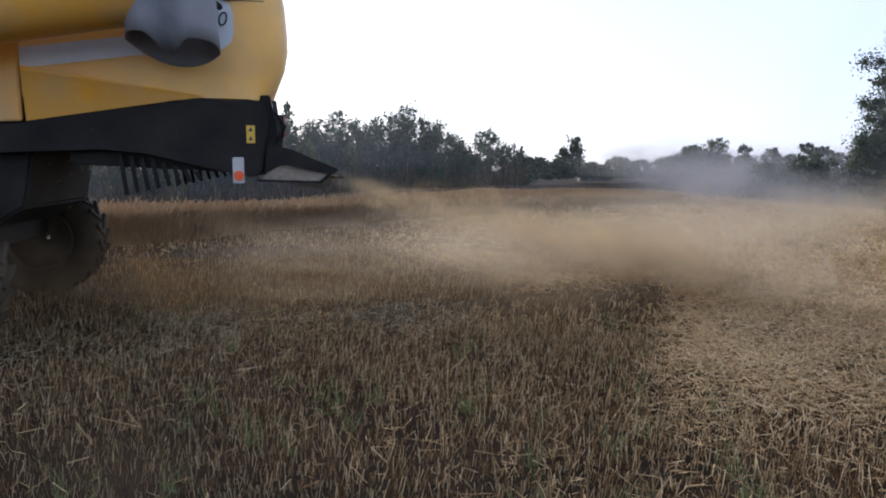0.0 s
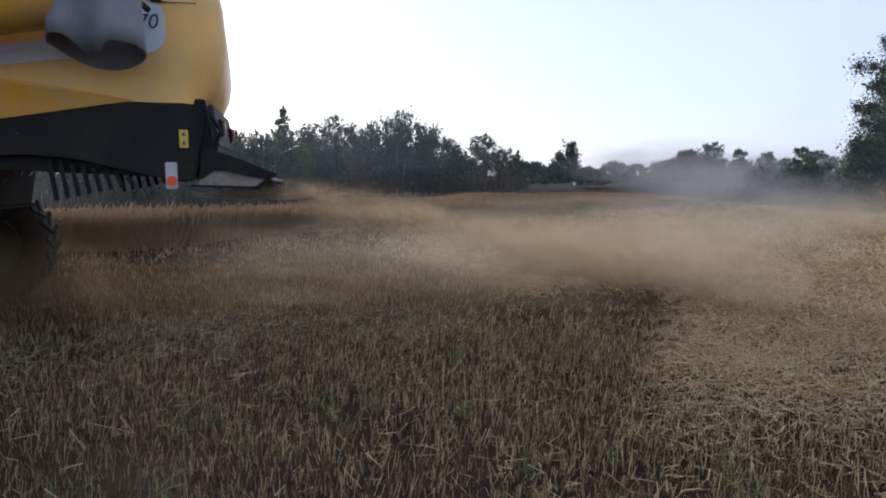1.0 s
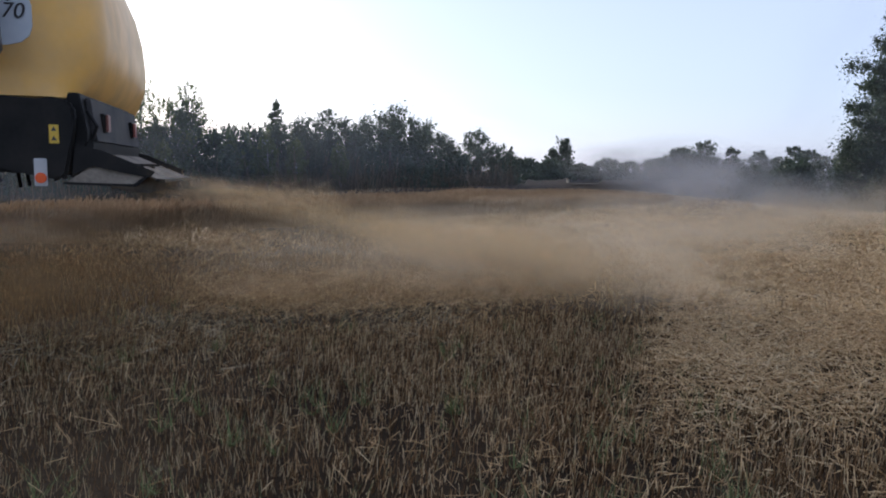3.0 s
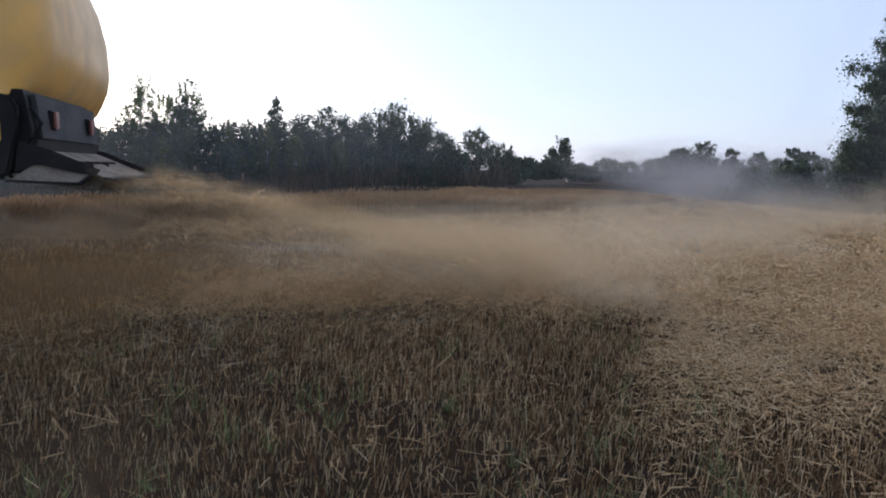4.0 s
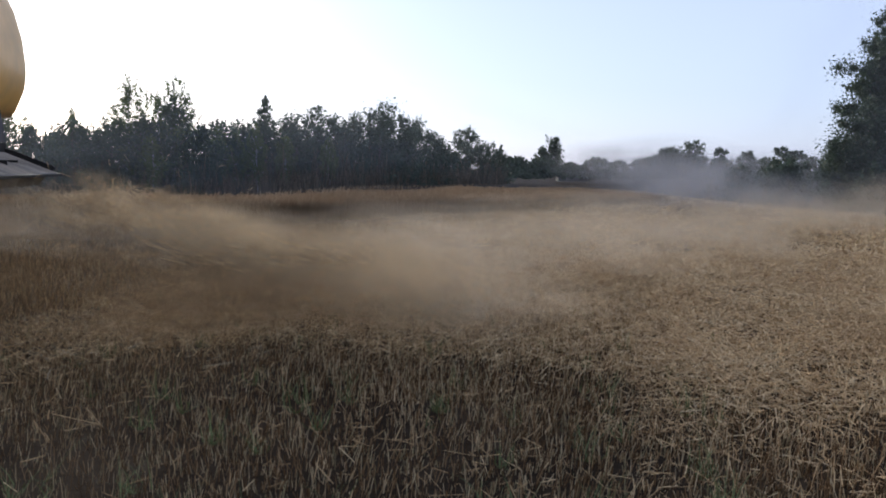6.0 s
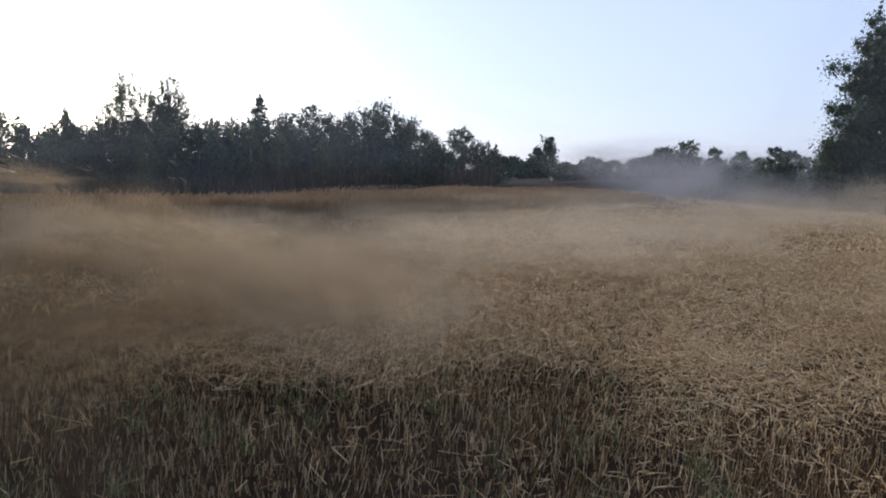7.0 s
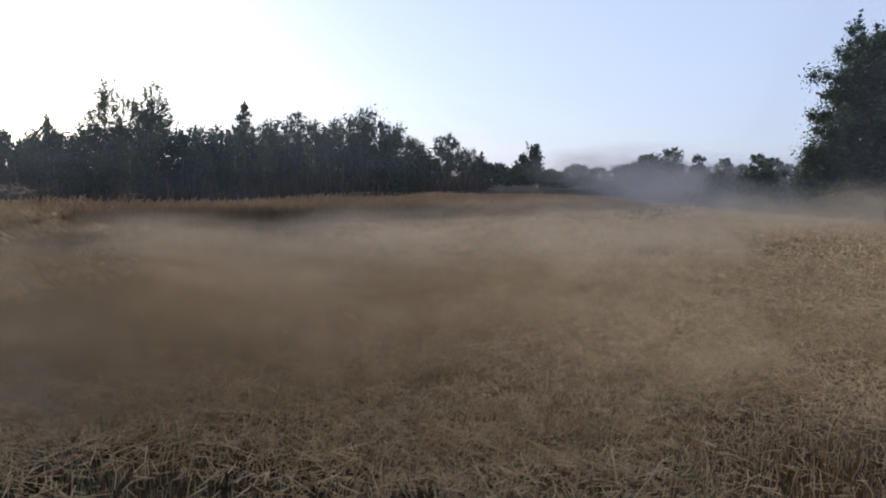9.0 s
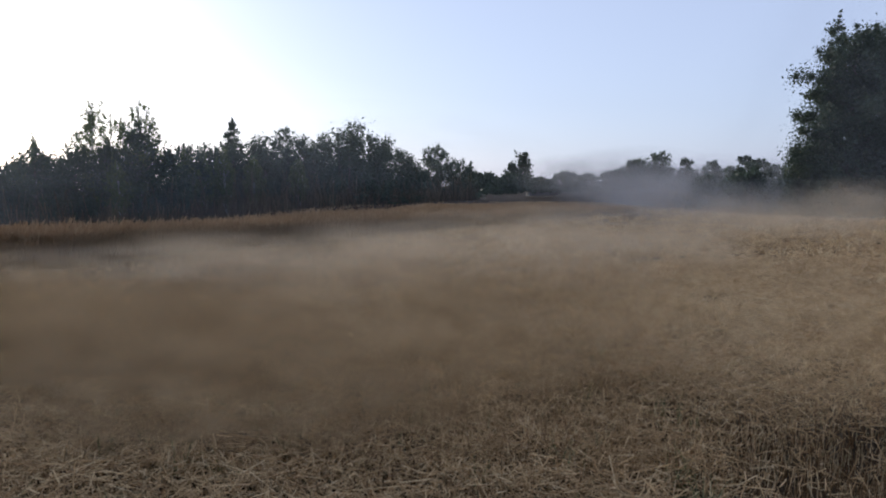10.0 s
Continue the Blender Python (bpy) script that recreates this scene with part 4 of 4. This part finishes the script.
def build_dust():
    rng = np.random.default_rng(31)
    thick, thin, haze, hang = veil_mesh("dust_veil", DUST), veil_mesh("shaded_dust_veil", DUST_SHADED), veil_mesh("haze_veil", HAZE), veil_mesh("hanging_veil", HANG)
    air = veil_mesh("tree_haze_veil", AIR)
    # the jet from the spreader, carried along with the machine
    for k in range(26):
        f = (k + rng.uniform(-0.3, 0.3)) / 25
        f = min(1.0, max(0.0, f))
        x, y, z = 0.70 + 3.3 * f, 0.45 + rng.uniform(-0.35, 0.6), 0.84 - 0.72 * f ** 0.95 + rng.uniform(-0.03, 0.03) * (1 + f)
        size = (0.30 + 0.6 * f, 0.3 + 0.4 * f, (0.09 + 0.32 * f) * rng.uniform(0.7, 1.25))
        wob = rng.uniform(0, 6.28, 3)
        puff(thick if f < 0.85 else hang, "dense brown dust blown from the straw spreader", size,
             lambda t, x=x, y=y, z=z, w=wob, q=rng.uniform(-1, 1, 3): machine_point(
                 t, x + (0.05 + 0.06 * (x - 0.7)) * math.sin(1.9 * t + w[0]) + (-0.14 * (x - 0.7) + 0.22 * q[0]) * max(0, t - 4.5),
                 y + 0.1 * math.sin(1.3 * t + w[1]) + (0.25 * q[1] - 0.27) * max(0, t - 4.5),
                 z + 0.03 * math.sin(2.3 * t + w[2]) + (0.05 * q[2] - 0.015) * max(0, t - 4.5)), -20 + rng.uniform(-9, 9))
    # low dust round the wheels and under the body, its colour darkened as in shade
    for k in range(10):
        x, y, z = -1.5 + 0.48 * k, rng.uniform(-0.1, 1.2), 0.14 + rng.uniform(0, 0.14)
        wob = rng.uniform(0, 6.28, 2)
        puff(thin, "brown dust swirling low behind the wheels, its colour darkened for shade", (0.85, 0.6, 0.32),
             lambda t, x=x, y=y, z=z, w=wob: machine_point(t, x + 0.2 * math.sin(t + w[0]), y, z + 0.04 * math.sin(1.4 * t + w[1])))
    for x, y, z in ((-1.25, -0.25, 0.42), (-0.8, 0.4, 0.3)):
        puff(thin, "brown dust swirling low behind the wheels, its colour darkened for shade", (0.55, 0.4, 0.42), lambda t, x=x, y=y, z=z: machine_point(t, x + 0.1 * math.sin(t), y, z))
    # dust hanging behind, drifting slowly
    for k in range(20):
        x0, y0 = -1.5 + 0.85 * k + rng.uniform(-0.7, 0.7), 8.6 + 0.55 * k + rng.uniform(-1.5, 1.5)
        v = rng.uniform(-0.12, 0.02)
        puff(hang, "thin tan dust hanging over the cut field, its colour lightened for backlight", (rng.uniform(1.2, 3.0), 1.0, rng.uniform(0.3, 0.45 + 0.03 * k)),
             lambda t, x0=x0, y0=y0, v=v, z=rng.uniform(0.0, 0.2 + 0.016 * k): Vector((x0 + v * t, y0 - 0.03 * t, z)), rng.uniform(-14, 10))
    # the drifted part of the plume, where the jet has spread out; brightness is in its colour
    for k in range(8):
        x0, y0 = 0.3 + 0.72 * k + rng.uniform(-0.4, 0.4), 6.5 + 0.5 * k + rng.uniform(-0.9, 0.9)
        puff(hang, "thin tan dust hanging over the cut field, its colour lightened for backlight", (rng.uniform(0.9, 1.8), 0.8, rng.uniform(0.28, 0.6)),
             lambda t, x0=x0, y0=y0, z=rng.uniform(0.1, 0.4): Vector((x0 - 0.12 * t, y0 - 0.06 * t, z)), rng.uniform(-18, 8))
    # veils added along the standing crop to lighten its shaded face
    for k in range(8):
        x0 = -1.6 + 1.2 * k
        puff(hang, "thin tan dust hanging over the cut field, its colour lightened for backlight", (rng.uniform(1.4, 2.2), 0.8, rng.uniform(0.3, 0.42)),
             lambda t, x0=x0, y0=float(crop_front(x0)) - 1.3 + rng.uniform(-0.5, 0.3), z=rng.uniform(0.1, 0.25): Vector((x0 - 0.05 * t, y0, z)), rng.uniform(-8, 8))
    # dust that drifts in from the machine over the cut strip
    for k in range(14):
        xe, ye = -9.5 + 0.75 * k, 7.4 + 0.2 * k + rng.uniform(-0.8, 0.8)
        puff(hang, "thin tan dust hanging over the cut field, its colour lightened for backlight", (rng.uniform(1.3, 2.2), 0.9, rng.uniform(0.3, 0.5)),
             lambda t, xe=xe, ye=ye, z=rng.uniform(0.05, 0.25): Vector((xe - 0.75 * (10 - t), ye, z)), rng.uniform(-14, 10))
    # dust that rolls over the stubble later on, in the shade-darkened colour
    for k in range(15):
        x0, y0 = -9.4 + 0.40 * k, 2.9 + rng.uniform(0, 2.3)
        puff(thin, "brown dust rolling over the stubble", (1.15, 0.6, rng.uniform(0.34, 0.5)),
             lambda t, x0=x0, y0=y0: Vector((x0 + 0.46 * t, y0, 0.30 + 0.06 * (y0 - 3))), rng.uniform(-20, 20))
    # the cloud that rolls back over the stubble; front(t) is where its edge has come to
    front = lambda t: float(np.interp(t, [0, 5, 6.8, 7.4, 8.0, 8.4, 9, 10], [-9, -4.5, -1.5, -0.7, 0.4, 1.3, 2.2, 3.0]))
    for k in range(9):
        gap, ye = 0.75 + 0.56 * k, 3.0 + rng.uniform(0, 1.5)
        puff(thick, "brown dust rolling over the stubble", (rng.uniform(0.7, 1.1), 0.6, rng.uniform(0.30, 0.46)),
             lambda t, gap=gap, ye=ye, z=rng.uniform(0.2, 0.42): Vector((front(t) - gap, ye, z)), rng.uniform(-20, 20))
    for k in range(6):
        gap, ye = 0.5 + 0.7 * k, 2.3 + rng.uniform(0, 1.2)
        puff(thin, "fine brown dust settling over the stubble, its colour darkened for shade", (rng.uniform(0.7, 1.0), 0.5, rng.uniform(0.3, 0.45)),
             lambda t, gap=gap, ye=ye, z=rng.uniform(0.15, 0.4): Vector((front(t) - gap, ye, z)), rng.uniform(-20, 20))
    # added veils that paint haze over the wood and the tall tree
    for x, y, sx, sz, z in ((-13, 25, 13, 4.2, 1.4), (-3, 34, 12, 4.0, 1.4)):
        puff(air, "faint pale veil added to lighten the wood behind it", (sx, 2.0, sz), lambda t, x=x, y=y, z=z: Vector((x + 0.03 * t, y, z)))
    puff(air, "faint pale veil added to lighten the tall tree behind it", (6.0, 2.0, 7.0), lambda t: Vector((16.0 + 0.02 * t, 24.0, 2.2)))
    # far haze: dust, and veils that pale the dark trees behind
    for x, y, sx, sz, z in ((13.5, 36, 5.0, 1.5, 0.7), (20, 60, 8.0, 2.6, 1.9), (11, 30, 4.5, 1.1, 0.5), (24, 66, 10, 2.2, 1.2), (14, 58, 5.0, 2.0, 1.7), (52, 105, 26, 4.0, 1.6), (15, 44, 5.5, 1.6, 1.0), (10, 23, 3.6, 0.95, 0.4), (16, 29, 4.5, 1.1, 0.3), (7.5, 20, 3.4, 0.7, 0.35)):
        puff(haze, "pale drifting veil of dust and painted haze before distant trees", (sx, 3.0, sz), lambda t, x=x, y=y, z=z: Vector((x - 0.05 * t, y, z)))


# ---- straw thrown on to the ground ----
THROWN = []


def build_thrown():
    rng = np.random.default_rng(41)
    meshes = []
    for k in range(6):
        n = 760
        a, r = rng.uniform(0, 6.28, n), 0.80 * np.sqrt(rng.uniform(0, 1, n)) * rng.uniform(0.6, 1.12, n)
        px, py = r * np.cos(a), r * np.sin(a) * 0.8
        heap = np.maximum(0, np.sin(px * 11 + k) * np.sin(py * 13 + 2 * k))  # straw falls in small heaps
        V, F = litter(rng, px, py, rng.uniform(0.01, 0.06, n) + heap * rng.uniform(0, 0.11, n), rng.lognormal(math.log(0.065), 0.45, n), rng.uniform(0.0028, 0.0052, n), 0.5, 1)
        meshes.append(quick_mesh("thrown_straw", V, F, STRAW))
    i = 0
    for y, t0, x0, x1 in ((7.1, 0.9, -2.0, 2.2), (6.3, 1.8, -2.2, 2.0), (5.55, 3.4, -2.2, 1.9), (4.9, 4.5, -2.2, 1.6), (4.25, 5.8, -2.2, 1.2), (3.7, 7.1, -2.0, 1.0), (3.2, 7.9, -1.9, 0.9), (2.75, 8.6, -1.7, 0.9), (2.35, 9.0, -1.5, 0.8)):
        n = 12 if y > 4 else 8
        for k in range(n):
            x = x1 + (x0 - x1) * k / (n - 1) + rng.uniform(-0.15, 0.15)
            t = t0 + 0.115 * k + rng.uniform(0, 0.3)
            ob = tagged(new("straw_throw", meshes[i % 6]), "loose chopped straw thrown over the stubble", "straw", "straw thrown by the spreader", "stuff")
            THROWN.append((ob, Vector((x, y + 0.22 * x + rng.uniform(-0.3, 0.3), -0.005)), t, rng.uniform(0, 360)))
            i += 1


FLYING = []


def build_flying():
    """Single straws whirling through the dust."""
    rng = np.random.default_rng(43)
    for k in range(70):
        n = 5
        V, F = litter(rng, rng.normal(0, 0.35, n), rng.normal(0, 0.35, n), rng.normal(0, 0.14, n), rng.uniform(0.03, 0.08, n), rng.uniform(0.003, 0.006, n), 0.9)
        ob = tagged(new("flying_straw", quick_mesh("flying_straw", V, F, STRAW)), "loose pale straws flying through the dust", "straw", "straw in the air", "stuff")
        leave = 0.15 + 9.4 * k / 70
        reach = rng.uniform(0.25, 1.0)
        goal = Vector((rng.uniform(-2.2, 1.6), rng.uniform(3.2, 6.5) - 0.12 * leave, 0.02))
        FLYING.append((ob, leave, goal, 0.6 + 0.9 * reach, rng.uniform(0, 360), rng.uniform(0.15, 0.5)))


# ---- movement ----
def motions():
    steps = [0.5 * k for k in range(21)]
    sink = lambda t: -K * float(np.interp(t, [0, 1.5, 2.5, 4, 5.5, 10], [0, 0.005, 0.025, 0.055, 0.06, 0.06]))  # lowers the machine bit by bit to fit the camera's view
    walk(COMBINE, [(t, pose(*(START - REAR * travel(t) + Vector((0, 0, sink(t)))), 0, 0, HEADING)) for t in steps])
    for w in WHEELS:
        x, y, z = w.location
        walk(w, [(t, pose(x, y, z, 0, -math.degrees(travel(t) / (0.44 * K)), 0)) for t in steps])
    for ob, path, roll in DRIFT:
        rows, mid = [], min((path(t) for t in steps), key=lambda p: p.length)
        # turned so that the veil's dense sides face the camera
        turn = -math.degrees(math.atan2(mid.x, mid.y))
        for t in steps:
            p = path(t)
            rows.append((t, Matrix.Translation(p) @ Matrix.Rotation(radians(turn), 4, "Z") @ Matrix.Rotation(radians(-roll), 4, "Y")))
        walk(ob, rows)
    for ob, leave, goal, span, turn, hop in FLYING:
        rows = [(t, machine_point(t, -0.85, 0.75, 1.13)) for t in steps if t < leave - 0.15]
        rows = rows or [(0.0, machine_point(0, -0.3, 0.75, 1.13))]
        rows.append((leave, machine_point(leave, 0.55, 0.75, 0.82)))
        a = rows[-1][1]
        land = min(10.0, leave + span)
        for f in (0.25, 0.5, 0.75, 1.0):
            p = a.lerp(goal, f)
            p.z = a.z * (1 - f) + hop * 4 * f * (1 - f) + 0.02
            rows.append((leave + (land - leave) * f, p))
        if land < 10:
            rows.append((10.0, goal))
        walk(ob, [(t, Matrix.Translation(p) @ Matrix.Rotation(radians(turn + 50 * max(0, min(t, land) - leave)), 4, "Z")) for t, p in rows])
    for ob, goal, land, turn in THROWN:
        out = land - 0.45
        rows = [(0.0, machine_point(0, -0.85, 0.75, 1.13))]
        rows += [(t, machine_point(t, -0.85, 0.75, 1.13)) for t in steps if 0 < t < out - 0.3]
        rows += [(out - 0.16, machine_point(out - 0.16, -0.7, 0.75, 1.12)), (out - 0.06, machine_point(out - 0.06, -0.1, 0.75, 0.86)), (out, machine_point(out, 0.62, 0.75, 0.78))]
        a = rows[-1][1]
        for f in (0.3, 0.6, 0.85):
            p = a.lerp(goal, f)
            p.z = a.z * (1 - f) ** 0.9 + 0.01
            rows.append((out + 0.45 * f, p))
        rows += [(land, goal), (10.0, goal)]
        walk(ob, [(t, Matrix.Translation(p) @ Matrix.Rotation(radians(turn), 4, "Z")) for t, p in rows])


build_ground()
COMBINE = build_combine()
build_trees()
build_house()
build_crop()
build_dust()
build_thrown()
build_flying()
build_tufts()
build_stubble()
build_straw()
build_track()
motions()
